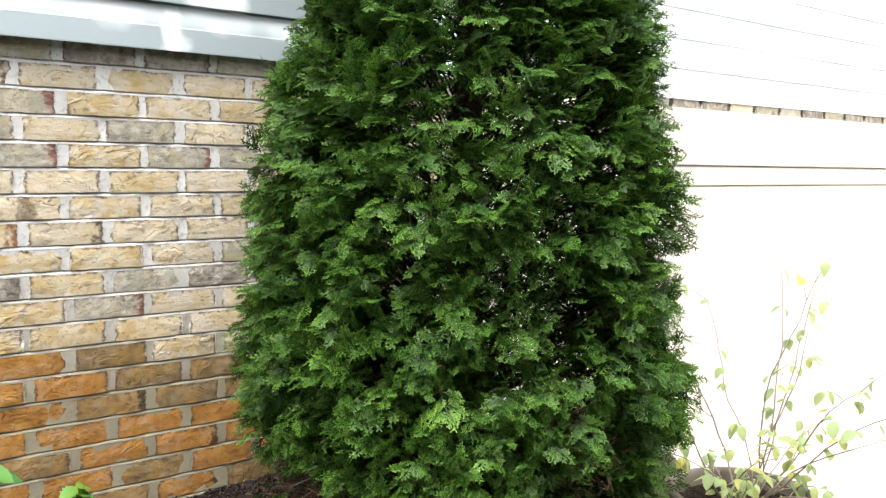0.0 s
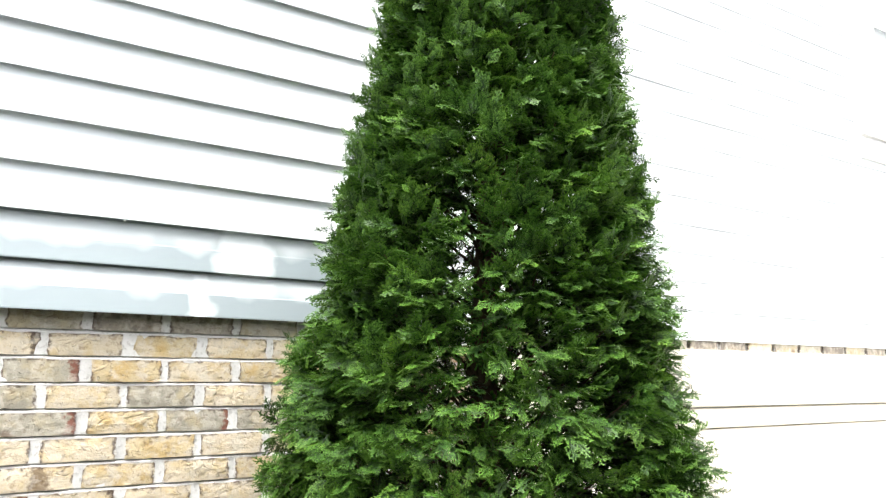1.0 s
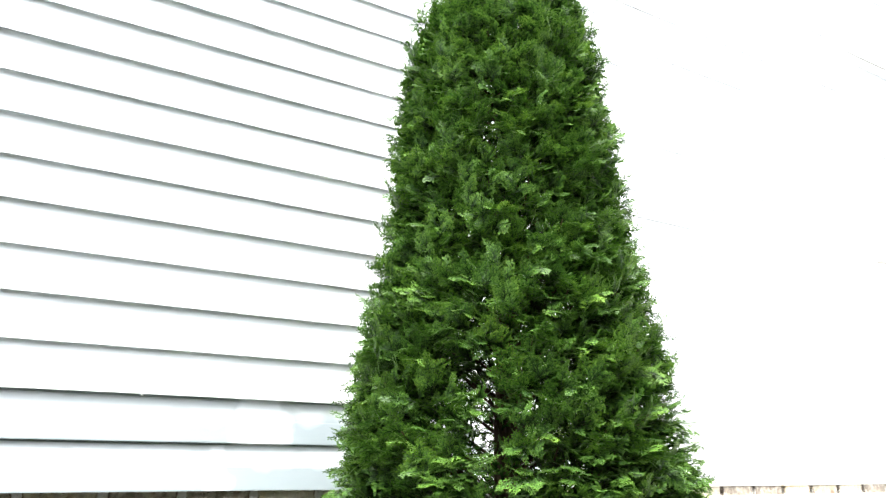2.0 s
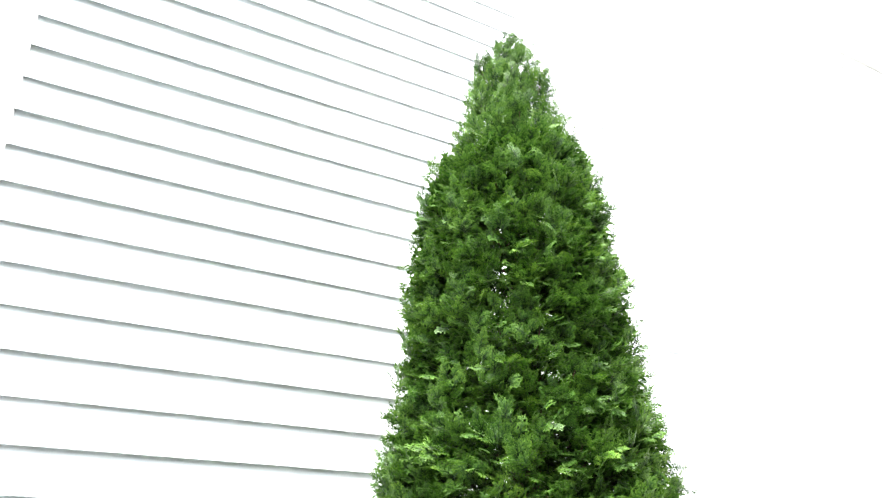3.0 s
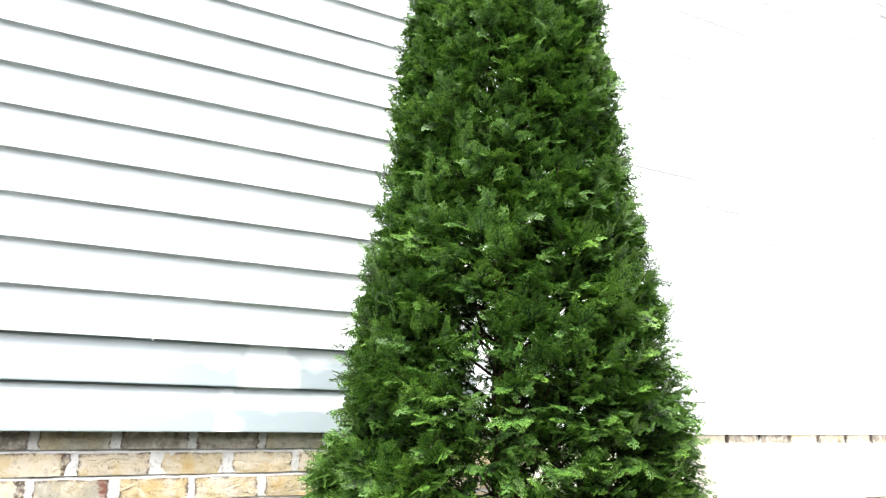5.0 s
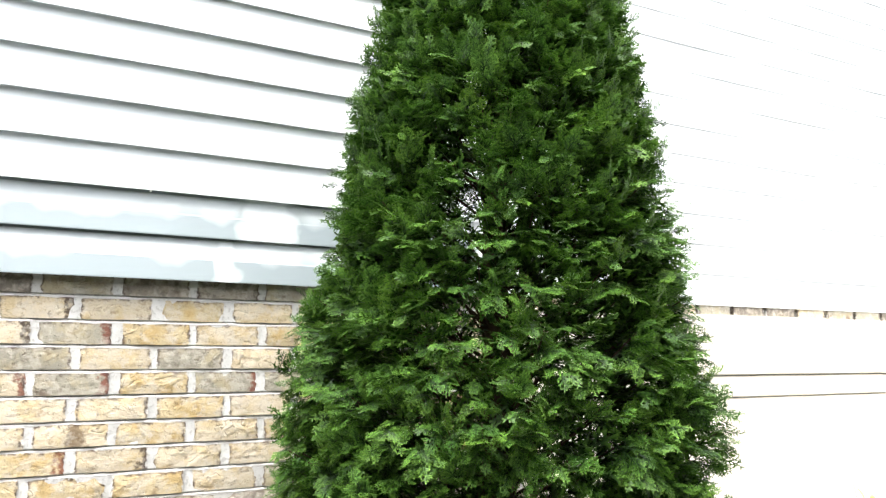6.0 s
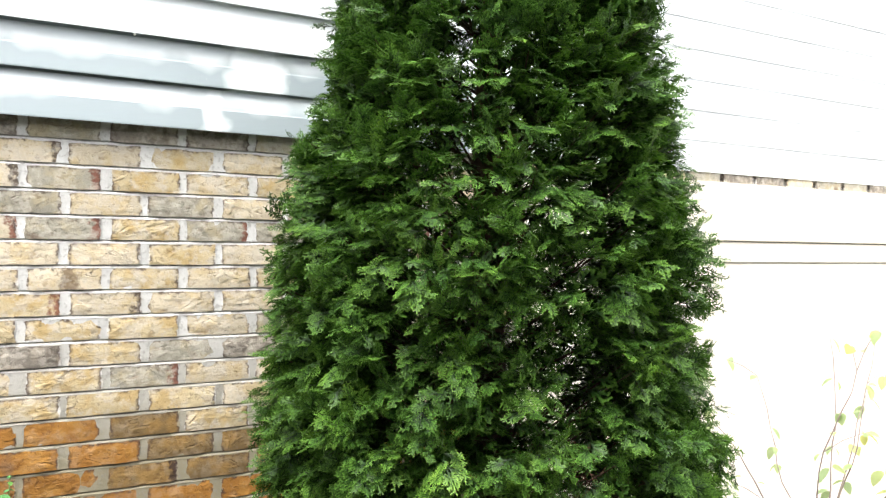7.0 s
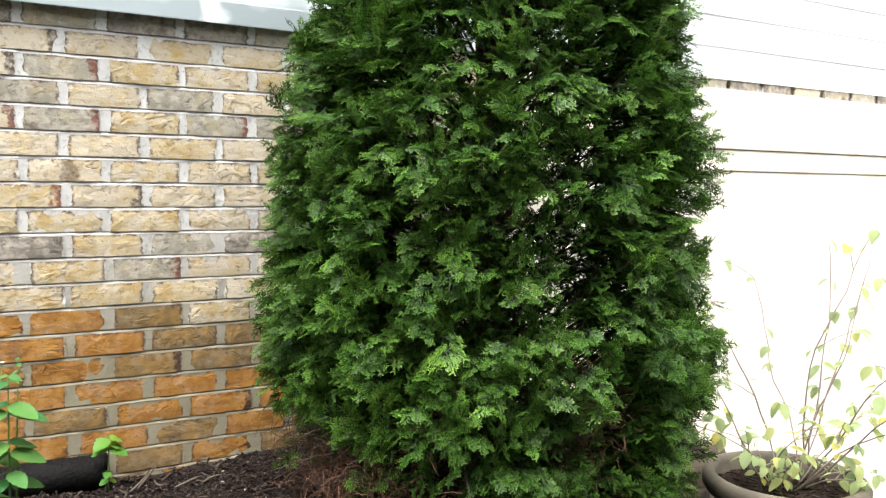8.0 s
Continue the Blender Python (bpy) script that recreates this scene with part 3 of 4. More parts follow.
def crown():
    pos, way, size, tone, cool, lie, kind = [], [], [], [], [], [], []
    limbs = []
    up = np.array((0, 0, 1.0))
    for z, th, r in clusters(7300):
        if math.cos(th - 1.0) > 0.35 and nrng.random() < 0.42:
            continue
        rad = np.array((math.cos(th), math.sin(th), 0.0))
        tang = np.array((-rad[1], rad[0], 0.0))
        c = axis_at(np.array(z))
        slim = min(1.0, 0.35 + r / 0.22)
        upright = nrng.random() < 0.10 + 0.14 * max(0.0, min(1.0, (z - 0.8) / 0.7)) + 0.35 * max(0.0, min(1.0, (z - 2.2) / 0.7))
        rise = np.interp(z, (0.0, 0.9, 1.6, 2.4, 2.8, 3.1), (-0.50, -0.22, 0.22, 0.42, 0.9, 2.2)) + nrng.normal(0, 0.22) + (1.0 if upright else 0.0)
        w = unit(rad * 0.9 + up * rise + tang * nrng.normal(0, 0.5))
        lift = unit((rad if upright else up) + rad * nrng.uniform(0.0, 0.7) + nrng.normal(0, 0.33, 3))
        if nrng.random() < 0.62 * (1.0 - z / 1.1):
            # low sprays hang on edge
            lift = unit(tang * nrng.choice((-1.0, 1.0)) + rad * nrng.uniform(0.1, 0.9) + nrng.normal(0, 0.25, 3))
        n = unit(lift - w * (lift @ w))
        s = np.cross(w, n)
        span = nrng.uniform(0.030, 0.055) * slim
        deep = nrng.uniform(-0.018, 0.025) if nrng.random() < 0.6 else nrng.uniform(0.025, 0.10)
        root = c + rad * max(0.0, r - deep * slim - (w @ rad) * (span + 0.036 * slim))
        if thin_spot(root + w * span):
            continue
        foot = axis_at(np.array(max(0.0, z - 0.10 - 0.35 * r)))
        limbs.append((foot + rad * 0.015, foot * 0.4 + root * 0.6 + np.array((0, 0, -0.02)), root + w * span * 0.8))
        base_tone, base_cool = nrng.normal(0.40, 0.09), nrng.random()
        for j in range(7):
            u = (1.0, 0.9, 0.7, 0.5, 0.3, 0.15, 0.0)[j]
            turn = 0.0 if j == 0 else radians(nrng.uniform(28, 58)) * (1 if j % 2 else -1)
            d = w * math.cos(turn) + s * math.sin(turn) + nrng.normal(0, 0.13, 3)
            pos.append(root + w * span * u + nrng.normal(0, 0.004, 3))
            way.append(d)
            lie.append(n + nrng.normal(0, 0.28, 3))
            size.append(nrng.uniform(0.031, 0.044) * slim)
            tone.append(base_tone + nrng.normal(0, 0.05))
            cool.append(base_cool + nrng.normal(0, 0.12))
            kind.append(nrng.integers(0, len(FULL)))
    # sprays deeper in, painted a darker tone for the crown's inner shade
    for k in range(20000):
        z = nrng.uniform(0.10, 2.6)
        th = nrng.uniform(0, 2 * math.pi)
        rad = np.array((math.cos(th), math.sin(th), 0.0))
        p = axis_at(np.array(z)) + rad * float(np.interp(z, RZ, RR)) * (0.40 + 0.40 * nrng.random() ** 0.6)
        if thin_spot(p) and nrng.random() < 0.9:
            continue
        pos.append(p)
        way.append(rad + np.array((0, 0, 0.3)) + nrng.normal(0, 0.4, 3))
        size.append(nrng.uniform(0.045, 0.065))
        lie.append(up + nrng.normal(0, 0.8, 3))
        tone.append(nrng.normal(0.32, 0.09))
        cool.append(nrng.random())
        kind.append(len(FULL) + nrng.integers(0, len(PLAIN)))
    cool, kind = np.clip(np.array(cool), 0, 1), np.array(kind)
    pos, way, size, tone = np.array(pos), unit(np.array(way)), np.array(size), np.clip(np.array(tone), 0.02, 0.75)
    side = unit(np.cross(way, np.array(lie)))
    nor = np.cross(side, way)
    co, att, hue = [], [], []
    for s, (q, tips) in enumerate(SHAPES):
        pick = np.nonzero(kind == s)[0]
        fr = np.stack((side[pick], way[pick], nor[pick]), 1) * size[pick][:, None, None]
        co.append((np.einsum("qci,nij->nqcj", q, fr) + pos[pick][:, None, None, :]).reshape(-1, 3))
        # tips pale as young growth; bases darkened with painted shade between shoots
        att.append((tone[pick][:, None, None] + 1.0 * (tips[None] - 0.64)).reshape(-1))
        hue.append(np.broadcast_to(cool[pick][:, None, None], (len(pick), *tips.shape)).reshape(-1))
    return np.concatenate(co), np.clip(np.concatenate(att), 0, 1), np.concatenate(hue), limbs


tree = thing("arborvitae_tree", "tall dense conical arborvitae with dark green scaly foliage", "evergreen tree", Matrix.Translation((0.917, -0.635, 0.0)))
back_to_foot = Matrix.Translation((-0.917, 0.635, 0.0))
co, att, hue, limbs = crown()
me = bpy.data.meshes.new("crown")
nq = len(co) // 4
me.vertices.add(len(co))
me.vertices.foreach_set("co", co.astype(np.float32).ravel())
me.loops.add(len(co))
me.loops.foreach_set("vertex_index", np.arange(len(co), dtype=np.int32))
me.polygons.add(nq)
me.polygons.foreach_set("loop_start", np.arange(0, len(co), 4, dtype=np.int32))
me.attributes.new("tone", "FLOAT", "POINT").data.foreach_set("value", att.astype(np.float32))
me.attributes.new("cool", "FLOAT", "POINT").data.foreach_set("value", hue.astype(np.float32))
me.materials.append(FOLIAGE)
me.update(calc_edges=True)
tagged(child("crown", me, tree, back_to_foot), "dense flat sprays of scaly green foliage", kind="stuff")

v, f = tube([tuple(axis_at(np.array(z)) + np.array((0.012 * math.sin(4 * z), 0.010 * math.cos(3 * z), 0))) for z in np.linspace(-0.05, 3.0, 16)], np.linspace(0.055, 0.006, 16), 9)
child("trunk", raw_mesh("trunk", v, f, BARK, True), tree, back_to_foot, "slim brown fibrous trunk")
v, f = merge([tube(p, (0.005, 0.003, 0.0014), 4) for p in limbs[::16]])
tagged(child("branchwork", raw_mesh("branchwork", v, f, BARK), tree, back_to_foot), "thin brown limbs inside the crown", kind="stuff")

# bare grey twigs round the foot, rusty dead sprays inside
pieces = []
for i in range(560):
    th = radians(rng.uniform(150, 240) if i % 4 else rng.uniform(0, 360))
    z = rng.uniform(0.0, 0.30)
    r = float(np.interp(z, RZ, RR)) * rng.uniform(0.50, 0.88)
    c = axis_at(np.array(z))
    p = Vector((c[0] + r * math.cos(th), c[1] + r * math.sin(th), z))
    pts = [p]
    d = Vector((math.cos(th) + rng.gauss(0, 0.6), math.sin(th) + rng.gauss(0, 0.6), rng.gauss(-0.1, 0.5))).normalized()
    for k in range(4):
        d = (d + Vector((rng.gauss(0, 0.4), rng.gauss(0, 0.4), rng.gauss(-0.05, 0.4)))).normalized()
        pts.append(pts[-1] + d * rng.uniform(0.015, 0.035))
    pieces.append(tube(pts, (0.0013, 0.0012, 0.0011, 0.0009, 0.0005), 4, False))
v, f = merge(pieces)
tagged(child("twig_tangle", raw_mesh("twig_tangle", v, f, DRY), tree, back_to_foot), "tangle of bare brown twigs round the foot", kind="stuff")
pieces = []
for i in range(2600):
    if i < 450:
        p = Vector((0.91 + rng.gauss(0, 0.05), -1.03 + rng.gauss(0, 0.04), 0.32 + rng.gauss(0, 0.10)))
    else:
        p = Vector((0.52 + rng.gauss(0, 0.05), -0.68 + rng.gauss(0, 0.15), 0.14 + rng.gauss(0, 0.07)))
    d = Vector((rng.gauss(0, 1), rng.gauss(0, 1), rng.gauss(-0.4, 0.8))).normalized()
    pieces.append(tube([p, p + d * 0.02, p + d * rng.uniform(0.03, 0.05) + Vector((0, 0, -0.006))], (0.0009, 0.0008, 0.0004), 3, False))
v, f = merge(pieces)
tagged(child("dead_foliage", raw_mesh("dead_foliage", v, f, RUST), tree, back_to_foot), "rust-brown dead foliage near the foot", kind="stuff")


# ---- leaves ----
def leaf_mesh(name, length, width, material, teeth=0, droop=0.15, seed=0):
    """A pointed oval leaf along +y, folded along its midrib and drooping."""
    r = random.Random(seed)
    n = 11 if teeth else 9
    vs, fs = [], []
    for i in range(n + 1):
        s = i / n
        w = width * 0.5 * (math.sin(math.pi * min(1, s ** 0.8)) ** 0.75) * (1 + ((0.22 if teeth > 1 else 0.09) if teeth and i % 2 else -0.16 if teeth > 1 else -0.05 if teeth else 0))
        y = length * s
        z = -droop * length * s * s
        cup = 0.22 * w
        vs += [(-w, y, z + cup + r.gauss(0, 0.02) * w), (0, y, z), (w, y, z + cup + r.gauss(0, 0.02) * w)]
    for i in range(n):
        for k in (0, 1):
            a = i * 3 + k
            fs.append((a, a + 1, a + 4, a + 3))
    return raw_mesh(name, vs, fs, material, True)


def frame_to(d, spin, p):
    """A pose whose +y points along d at p."""
    q = Vector(d).to_track_quat("Y", "Z").to_matrix().to_4x4()
    return Matrix.Translation(p) @ q @ Matrix.Rotation(spin, 4, "Y")


# ---- flower pot and its shrub ----
POT_X, POT_Y, RIM_Z, POT_R = 1.648, -0.975, 0.052, 0.209
pot = thing("flower_pot", "round weathered grey concrete pot filled with dark soil", "flower pot", Matrix.Translation((POT_X, POT_Y, GROUND_Z - 0.05)))
H = RIM_Z - GROUND_Z + 0.05
v, f = lathe(((0.0, 0.0), (0.12, 0.0), (0.128, 0.006), (0.152, 0.10), (0.176, H - 0.075), (0.181, H - 0.062), (0.200, H - 0.055), (POT_R, H - 0.040), (POT_R + 0.001, H - 0.018), (POT_R - 0.006, H - 0.004), (POT_R - 0.018, H), (POT_R - 0.028, H - 0.004), (POT_R - 0.033, H - 0.018), (POT_R - 0.036, H - 0.06), (0.14, H - 0.10), (0.0, H - 0.10)), 64)
child("bowl", raw_mesh("bowl", v, f, POT, True), pot)
bm = bmesh.new()
bmesh.ops.create_circle(bm, cap_ends=True, radius=POT_R - 0.034, segments=48)
bmesh.ops.inset_region(bm, faces=bm.faces[:], thickness=0.05)
bmesh.ops.triangulate(bm, faces=bm.faces[:])
bmesh.ops.subdivide_edges(bm, edges=bm.edges[:], cuts=3, use_grid_fill=True)
for q in bm.verts:
    q.co.z = H - 0.055 + 0.012 * noise.noise(q.co * 22) + 0.02 * (1 - (q.co.xy.length / POT_R) ** 2)
part("soil", bm, SOIL, pot, "dark crumbly potting soil with bark bits")
pieces = []
for i in range(260):
    a, r = rng.uniform(0, 6.28), (POT_R - 0.045) * math.sqrt(rng.random())
    p = Vector((r * math.cos(a), r * math.sin(a), H - 0.05 + 0.02 * (1 - (r / POT_R) ** 2)))
    d = Vector((rng.gauss(0, 1), rng.gauss(0, 1), rng.gauss(0, 0.25))).normalized() * rng.uniform(0.006, 0.02)
    pieces.append(tube([p - d, p + d], (0.003, 0.002), 4))
v, f = merge(pieces)
tagged(child("bark_litter", raw_mesh("bark_litter", v, f, LITTER), pot), "loose dark bark bits on the soil", kind="stuff")

shrub = thing("potted_shrub", "leggy shrub with thin bare stems and yellowing leaves", "shrub", Matrix.Translation((POT_X, POT_Y, RIM_Z - 0.045)))
LEAVES = [leaf_mesh("leaf", ln, ln * 0.62, SHRUB_LEAF, 1, dr, i) for i, (ln, dr) in enumerate(((0.030, 0.2), (0.038, 0.4), (0.048, 0.25), (0.034, 0.5), (0.022, 0.3)))]


def leaf_tuft(at, count, bearer):
    for q in range(count):
        a = rng.uniform(0, 6.28)
        w = Vector((math.cos(a), math.sin(a), rng.uniform(-1.3, 0.3)))
        child("leaf", rng.choice(LEAVES), bearer, frame_to(w, rng.uniform(-0.6, 0.6), at + w * 0.004))


# canes lean away from the tree; short leafy shoots stay low round the foot
CANES = ((-0.6, 0.70, 0.60), (-0.3, 0.68, 0.40), (-0.9, 0.62, 0.75), (-0.5, 0.74, 0.26), (0.1, 0.64, 0.50), (-1.3, 0.56, 0.45), (-0.7, 0.66, 0.90), (2.4, 0.42, 0.40), (2.9, 0.38, 0.28), (0.9, 0.60, 0.30), (-0.4, 0.56, 0.65), (3.4, 0.30, 0.55), (-0.2, 0.46, 1.00),
         (2.9, 0.22, 1.1), (3.5, 0.15, 1.0), (-2.6, 0.17, 1.0), (-0.3, 0.20, 1.5), (-0.9, 0.20, 1.4))
for i, (az, tall, lean) in enumerate(CANES):
    low_shoot = i >= 13
    start = Vector((0.030 * math.cos(az), 0.030 * math.sin(az), -0.005))
    pts = [start]
    d = Vector((math.cos(az) * lean, math.sin(az) * lean, 1.0)).normalized()
    for k in range(12):
        d = (d + Vector((rng.gauss(0, 0.12), rng.gauss(0, 0.12), rng.gauss(-0.02, 0.07)))).normalized()
        pts.append(pts[-1] + d * tall / 12)
    # knobbly with old leaf scars
    v, f = tube(pts, [(0.0028 - 0.0018 * k / 12) * rng.uniform(0.8, 1.25) for k in range(13)], 6)
    stem = child("stem", raw_mesh("stem", v, f, STEM, True), shrub)
    for k in range(3, 13):
        if rng.random() < (0.58 if not low_shoot else 0.4):
            leaf_tuft(pts[k], rng.choice((1, 1, 2, 2)), stem)
        if rng.random() < 0.22:
            w = Vector((rng.gauss(0, 1), rng.gauss(0, 1), 0.6)).normalized()
            q = pts[k] + w * rng.uniform(0.05, 0.11)
            v, f = tube([pts[k], pts[k] * 0.5 + q * 0.5 + Vector((0, 0, 0.006)), q], (0.0014, 0.0011, 0.0008), 4)
            child("side_twig", raw_mesh("side_twig", v, f, STEM), stem)
            leaf_tuft(q, rng.choice((2, 3, 4)), stem)
# woody stump at the crown of the roots
for i in range(7):
    a = 0.9 * i
    v, f = tube([Vector((0.008 * math.cos(a), 0.008 * math.sin(a), -0.012)), Vector((0.018 * math.cos(a), 0.018 * math.sin(a), 0.02)), Vector((0.034 * math.cos(a), 0.034 * math.sin(a), 0.035 + 0.02 * rng.random()))], (0.008, 0.006, 0.0035), 6)
    child("stump", raw_mesh("stump", v, f, BARK, True), shrub)


# ---- edging stones ----
def stone_mesh(seed, sx, sy, sz):
    r = random.Random(seed)
    bm = bmesh.new()
    bmesh.ops.create_cube(bm, size=1.0)
    bmesh.ops.subdivide_edges(bm, edges=bm.edges[:], cuts=3, use_grid_fill=True)
    for q in bm.verts:
        d = q.co.copy()
        q.co *= 1 - 0.22 * max(0.0, d.length - 0.62)
        q.co += Vector((noise.noise(d * 2.1 + Vector((seed, 0, 0))), noise.noise(d * 2.1 + Vector((0, seed, 3))), noise.noise(d * 2.1 + Vector((5, 0, seed))))) * 0.07
        q.co = Vector((q.co.x * sx, q.co.y * sy, q.co.z * sz))
    me = bpy.data.meshes.new("edging_stone")
    bm.to_mesh(me)
    bm.free()
    me.materials.append(STONE)
    me.polygons.foreach_set("use_smooth", [True] * len(me.polygons))
    return me


for i, (x, y, turn) in enumerate(((1.36, -1.34, 80), (1.38, -1.10, 85), (1.50, -0.78, 40), (1.68, -0.64, 35), (1.87, -0.52, 55), (1.94, -0.28, 88), (1.95, -0.07, 88))):
    ob = new("edging_stone", stone_mesh(3 + i, 0.17, 0.10, 0.36))
    ob.matrix_basis = pose(x, y, GROUND_Z + 0.085 + rng.uniform(-0.01, 0.015), rng.uniform(-4, 4), rng.uniform(-4, 4), turn)
    tagged(ob, "rough tan edging stone beside the raised bed", "edging stone", "stones edging the bed")

# ---- drain pipe along the wall ----
pipe = thing("drain_pipe", "short black plastic drain pipe lying against the brick", "drain pipe", Matrix.Translation((0.073, -0.054, 0.044)))
prof = []
L = 1.3
for k in range(0, 60):
    x = -L * k / 59
    prof.append((0.045 + 0.0008 * (k % 2), x))
prof = [(0.0, 0.0 - 0.03), (0.039, -0.03), (0.040, 0.0), (0.045, 0.0)] + prof[1:]
v, f = lathe(prof, 28)
v = [(z, x, y) for x, y, z in v]
child("pipe_body", raw_mesh("pipe_body", v, f, PIPE, True), pipe)


# ---- small plants ----
def weed(name, label, x, y, height, pairs, leaf, lean, stem_mat, flower):
    ob = thing(name, label, "weed", Matrix.Translation((x, y, bed_height(x, y))))
    pts = [Vector((lean[0] * s * s, lean[1] * s * s, height * s)) for s in (0, 0.2, 0.4, 0.6, 0.8, 1.0)]
    v, f = tube(pts, (0.003, 0.0028, 0.0025, 0.002, 0.0016, 0.001), 6)
    stem = child("stem", raw_mesh("stem", v, f, stem_mat, True), ob)
    for i, (s, ang, ln) in enumerate(pairs):
        p = Vector((lean[0] * s * s, lean[1] * s * s, height * s))
        for side in (0, math.pi):
            a = radians(ang) + side
            w = Vector((math.cos(a), math.sin(a), -0.25))
            child("leaf", leaf[i % len(leaf)], stem, frame_to(w, 0.42 * math.cos(a), p) @ Matrix.Scale(ln, 4))
    if flower:
        for k in range(5):
            a = 2 * math.pi * k / 5
            child("petal", flower, stem, frame_to((math.cos(a), math.sin(a), 0.5), 0, pts[-1]))
    return ob


WL = [leaf_mesh("leaf", 0.078, 0.045, WEED_LEAF, 1, 0.16, 40 + i) for i in range(3)]
SL = [leaf_mesh("leaf", 0.046, 0.036, SMALL_LEAF, 2, 0.2, 60 + i) for i in range(3)]
PT = leaf_mesh("petal", 0.008, 0.005, PETAL, 0, 0.1, 80)
weed("broadleaf_weed", "upright green weed with paired oval leaves beside the wall", -0.164, -0.42, 0.40, ((0.15, 60, 0.75), (0.28, -15, 0.95), (0.42, 15, 1.0), (0.47, -60, 0.8), (0.58, -10, 1.0), (0.63, 30, 0.95), (0.80, 5, 1.1), (0.84, -40, 0.95), (0.97, 40, 0.5), (1.0, -30, 0.4)), WL, (0.004, 0.0), GREEN_STEM, None)
weed("broadleaf_weed", "thin flowering weed with a tiny pale blossom", -0.195, -0.38, 0.42, ((0.3, 50, 0.7), (0.5, -20, 0.7), (0.7, 60, 0.45)), WL, (0.025, 0.0), GREEN_STEM, PT)
weed("broadleaf_weed", "thin budding weed with small pale green tips", -0.150, -0.36, 0.425, ((0.35, 80, 0.4), (0.93, 20, 0.16), (0.97, 100, 0.2), (1.0, 60, 0.14)), WL, (0.012, 0.0), GREEN_STEM, None)
weed("seedling", "small yellow-green seedling by the pipe end", 0.066, -0.125, 0.145, ((0.22, 10, 0.55), (0.38, 70, 0.6), (0.80, -20, 1.1), (0.86, 195, 0.95), (0.97, 30, 1.1)), SL, (0.006, 0.0), GREEN_STEM, None)

# ---- mulch ----
n = 13000
pieces_v = np.zeros((n, 8, 3))
for i in range(n):
    x, y = rng.uniform(-0.45, 1.45) if i % 3 else rng.uniform(-0.2, 0.7), rng.uniform(-1.3, -0.012) if i % 3 else rng.uniform(-0.6, -0.012)
    ln, w, t = rng.uniform(0.003, 0.008) if i % 5 else rng.uniform(0.008, 0.022), rng.uniform(0.0009, 0.0032), rng.uniform(0.0008, 0.0024)
    m = pose(x, y, bed_height(x, y) + rng.uniform(0.0, 0.010), rng.gauss(0, 25), rng.gauss(0, 22), rng.uniform(0, 360))
    pieces_v[i] = [m @ Vector((sx * ln * (0.6 if sz > 0 and sx > 0 else 1), sy * w, sz * t)) for sz in (-1, 1) for sy in (-1, 1) for sx in (-1, 1)]
cube = np.array(((0, 2, 3, 1), (4, 5, 7, 6), (0, 1, 5, 4), (2, 6, 7, 3), (0, 4, 6, 2), (1, 3, 7, 5)))
fs = (cube[None] + 8 * np.arange(n)[:, None, None]).reshape(-1, 4)


def make_chips():
    m, nt, b = mat("bark_chips", 0.85, 0.2)
    rnd = nt.nodes.new("ShaderNodeNewGeometry").outputs["Random Per Island"]
    col = ramp(nt, rnd, (0.0, (0.007, 0.005, 0.0045)), (0.5, (0.017, 0.0105, 0.0085)), (0.82, (0.036, 0.024, 0.019)), (0.95, (0.070, 0.054, 0.044)), (0.992, (0.13, 0.11, 0.095)), (1.0, (0.40, 0.38, 0.35)))
    g = noise_tex(nt, coords(nt, (1, 1, 1), "World"), 220.0, 3.0)
    col = mix(nt, math_node(nt, "MULTIPLY", g, 0.5), col, (0.4, 0.35, 0.3), "MULTIPLY")
    nt.links.new(col, b.inputs["Base Color"])
    bump(nt, b, g, 0.5, 0.002)
    return m


CHIPS = make_chips()
tagged(new("mulch_chips", raw_mesh("mulch_chips", pieces_v.reshape(-1, 3), fs.tolist(), CHIPS)), "loose dark brown shredded bark chips", "mulch", kind="stuff")

for i, (x, y, turn, ln) in enumerate(((0.27, -0.13, 15, 0.09), (0.33, -0.16, 10, 0.06), (0.20, -0.09, 120, 0.05), (0.16, -0.12, 60, 0.10), (0.13, -0.16, 40, 0.08))):
    pts = [Vector((ln * s, 0.012 * math.sin(3 * s + i), 0.010 + (0.05 * s if i > 2 else 0.004 * s))) for s in (-0.5, -0.2, 0.1, 0.3, 0.5)]
    v, f = tube(pts, (0.0022, 0.003, 0.003, 0.0024, 0.0012), 6)
    ob = new("fallen_twig", raw_mesh("fallen_twig", v, f, TWIG, True))
    ob.matrix_basis = pose(x, y, bed_height(x, y) + (0.016 if i > 2 else 0.0), 0, 0, turn)
    tagged(ob, "pale bent dry twig lying on the mulch", "twig", "twigs on the mulch")


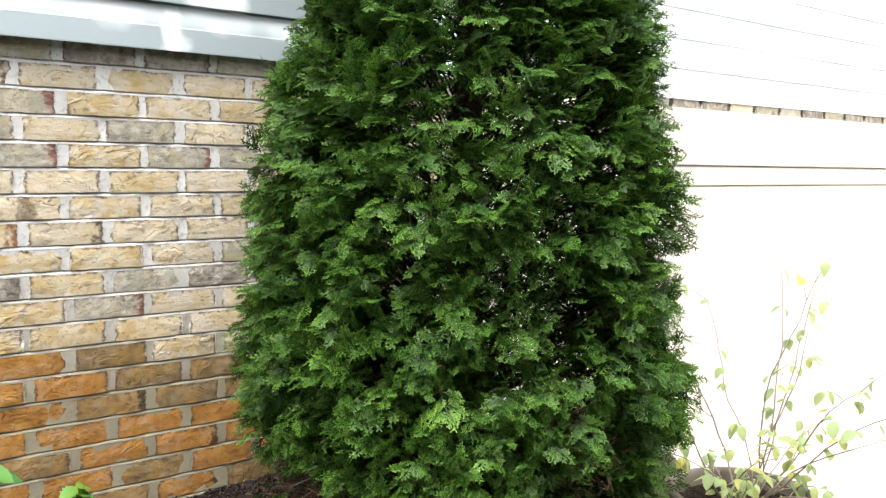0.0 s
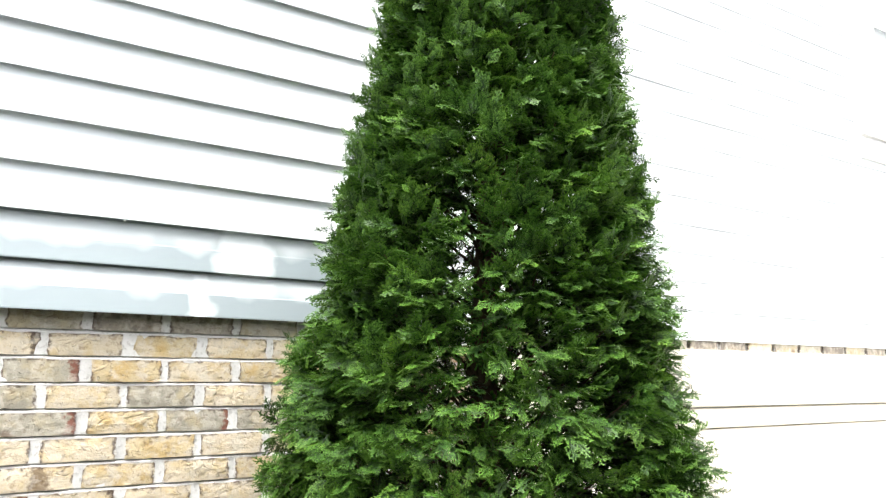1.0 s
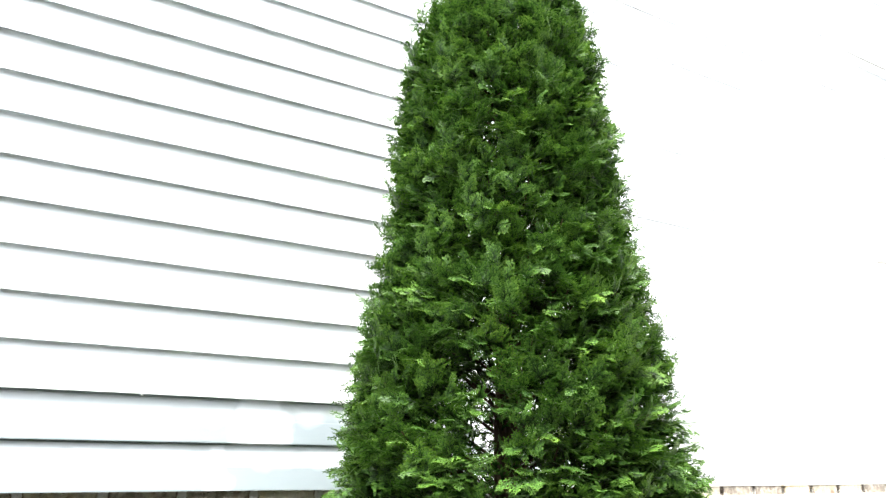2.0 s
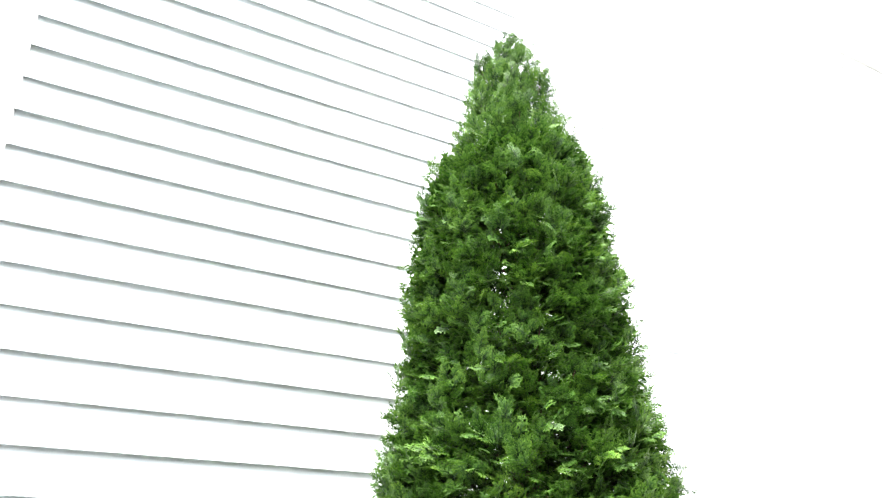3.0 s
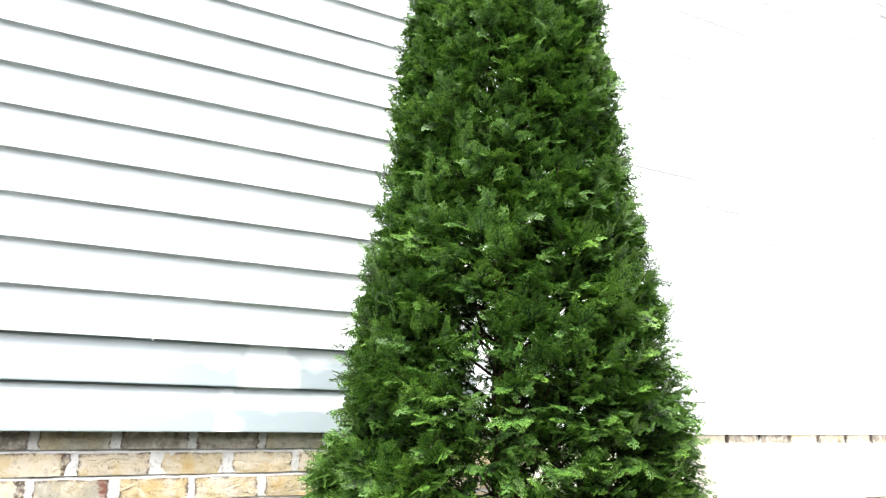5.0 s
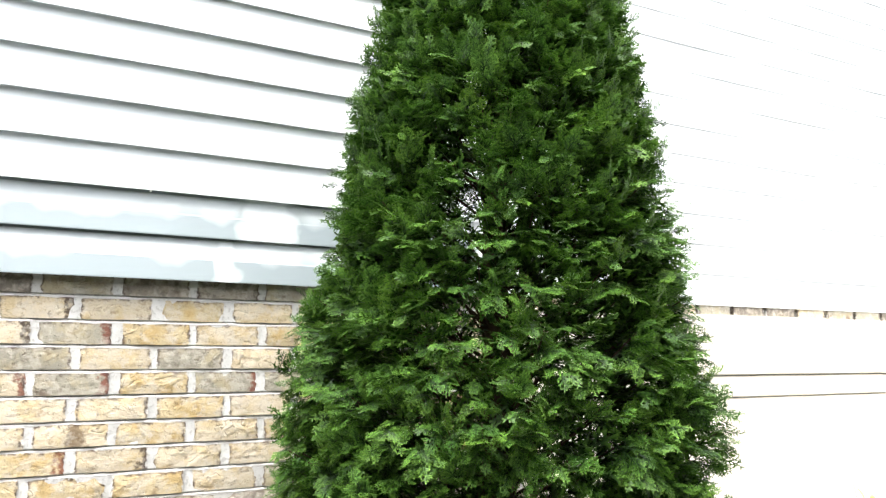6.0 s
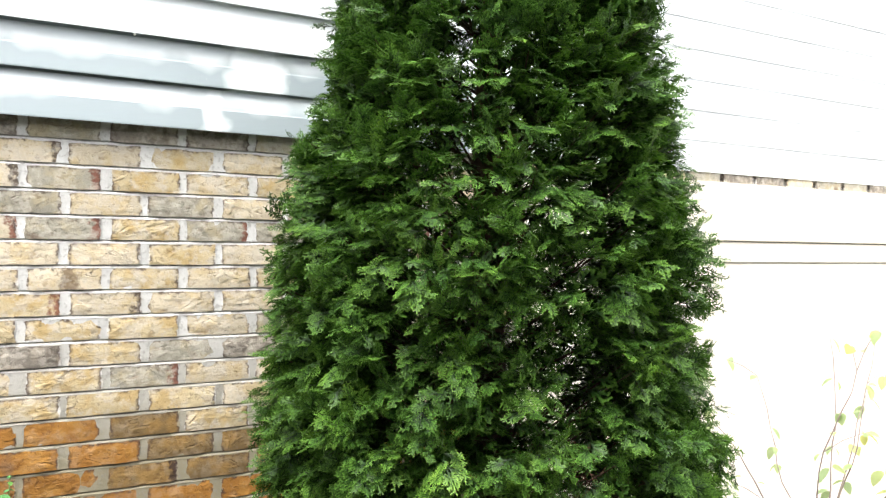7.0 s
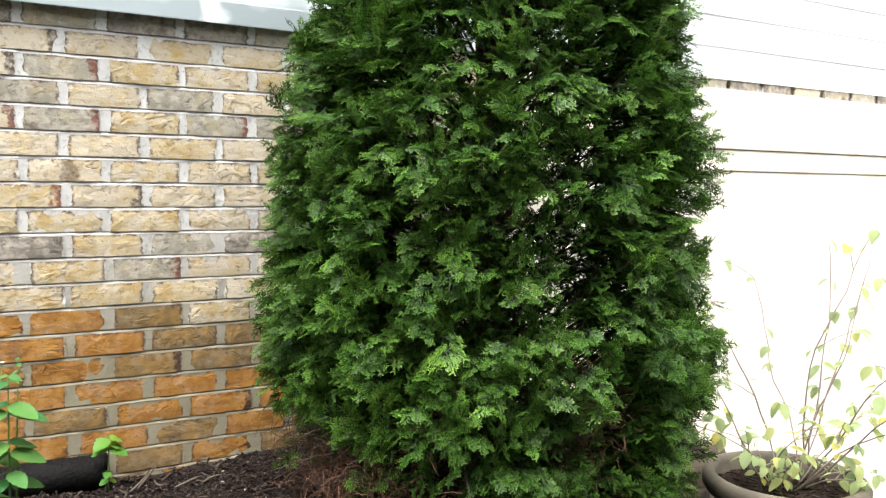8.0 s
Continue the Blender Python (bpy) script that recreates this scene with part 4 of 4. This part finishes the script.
# ---- bricks and blocks of the wall ----
def brick_mesh(seed, length, clay):
    """A rustic brick with worn edges and an uneven face."""
    r = random.Random(seed)
    nxs, nzs = 8, 3
    h = COURSE - JOINT
    vs, fs = [], []
    for j in range(nzs + 1):
        for i in range(nxs + 1):
            ex, ez = i in (0, nxs), j in (0, nzs)
            x, z = length * i / nxs, h * j / nzs
            y = r.uniform(-0.0013, 0.0009) + (0.0018 if ex else 0) + (0.0012 if ez else 0)
            x += r.uniform(-0.0012, 0.0012) if not ex else (r.uniform(-0.003, 0.006) if i == 0 else r.uniform(-0.006, 0.003))
            z += r.uniform(-0.0034, 0.0012) if j == nzs else (r.uniform(-0.0006, 0.0010) if j == 0 else r.uniform(-0.006, 0.006))
            vs.append((x, y, z))
    w = nxs + 1
    fs += [(j * w + i, j * w + i + 1, (j + 1) * w + i + 1, (j + 1) * w + i) for j in range(nzs) for i in range(nxs)]
    ring = list(range(w)) + [j * w + nxs for j in range(1, nzs + 1)] + [nzs * w + i for i in range(nxs - 1, -1, -1)] + [j * w for j in range(nzs - 1, 0, -1)]
    base = len(vs)
    vs += [(vs[k][0], 0.035, vs[k][2]) for k in ring]
    m = len(ring)
    fs += [(ring[k], base + k, base + (k + 1) % m, ring[(k + 1) % m]) for k in range(m)]
    me = raw_mesh("brick", vs, fs, RUSTIC[clay])
    for p in me.polygons[:nxs * nzs]:
        p.use_smooth = True
    me.attributes.new("sharp_edge", "BOOLEAN", "EDGE")
    for e in me.edges:
        e.use_edge_sharp = e.vertices[0] in ring and e.vertices[1] in ring
    return me


# the clay of each brick, course by course downwards, along the stretch beside the tree
# first row's charcoal and grey clay also paints the shade under the siding
LAID = ("D G D D G", "Pk P Y P P", "Pk Gr Y P Y", "G P G P P", "Pr Gr Y Gr Gr", "P P Y P P", "P Ps Y P Y", "Yr Pk P P G", "Y Y Y P G", "D Y G D P", "P Y Gr P P",
        "Y Y Y P P", "O O B Y P", "O O B B D", "O O Bk B B", "O O O O O", "O B O Ok O", "O O B O O", "O O B Ok B", "O B O O O", "B B O B O")
LAID = [row.split() for row in LAID]
made = {}


def brick_of(clay, k):
    if (clay, k) not in made:
        made[clay, k] = brick_mesh(100 + k, BRICK_L - HEAD, clay)
    return made[clay, k]


brick_rng = random.Random(5)
for k in range(-1, 20):
    x, i = -1.6256 + (BRICK_L / 2 if k % 2 else 0.0), (-6 if k % 2 else -7)
    while x < SPLIT_X - 0.02:
        m = pose(x + brick_rng.uniform(-0.003, 0.003), brick_rng.uniform(-0.0015, 0.0015) + (-0.0012 if k < 0 else 0.0), Z0 - (k + 1) * COURSE + JOINT, 0, brick_rng.uniform(-0.35, 0.35), brick_rng.uniform(-0.3, 0.3))
        row = LAID[k + 1]
        clay = row[i] if 0 <= i < len(row) else brick_rng.choice(row)
        child("brick", brick_of(clay, brick_rng.randrange(4)), wall, m)
        x, i = x + BRICK_L, i + 1
# the top course shows again between frieze board and siding
x = SPLIT_X + 0.08
while x < 5.6:
    child("brick", brick_of(brick_rng.choice(("G", "P", "P", "D")), brick_rng.randrange(4)), wall, pose(x, 0.0, Z0 + JOINT, 0, 0, 0))
    x += BRICK_L

bm = box_bm(0.0006, 0.3994, 0.0, 0.036, 0.0, 0.1934, 0.0008, 1)
block_me = bpy.data.meshes.new("block")
bm.to_mesh(block_me)
bm.free()
block_me.materials.append(CREAM_BLOCK)
for k in range(6):
    x = SPLIT_X + (0.2 if k % 2 else 0.0)
    while x < 5.6:
        child("block", block_me, wall, pose(x, brick_rng.uniform(0.0, 0.0006), 0.893 - 0.194 * (k + 1), 0, 0, 0))
        x += 0.4
bm = box_bm(SPLIT_X, WALL_R, 0.0022, 0.04, -0.4, 0.895)
part("block_joints", bm, CREAM_BLOCK, wall, "cream painted mortar between the blocks")
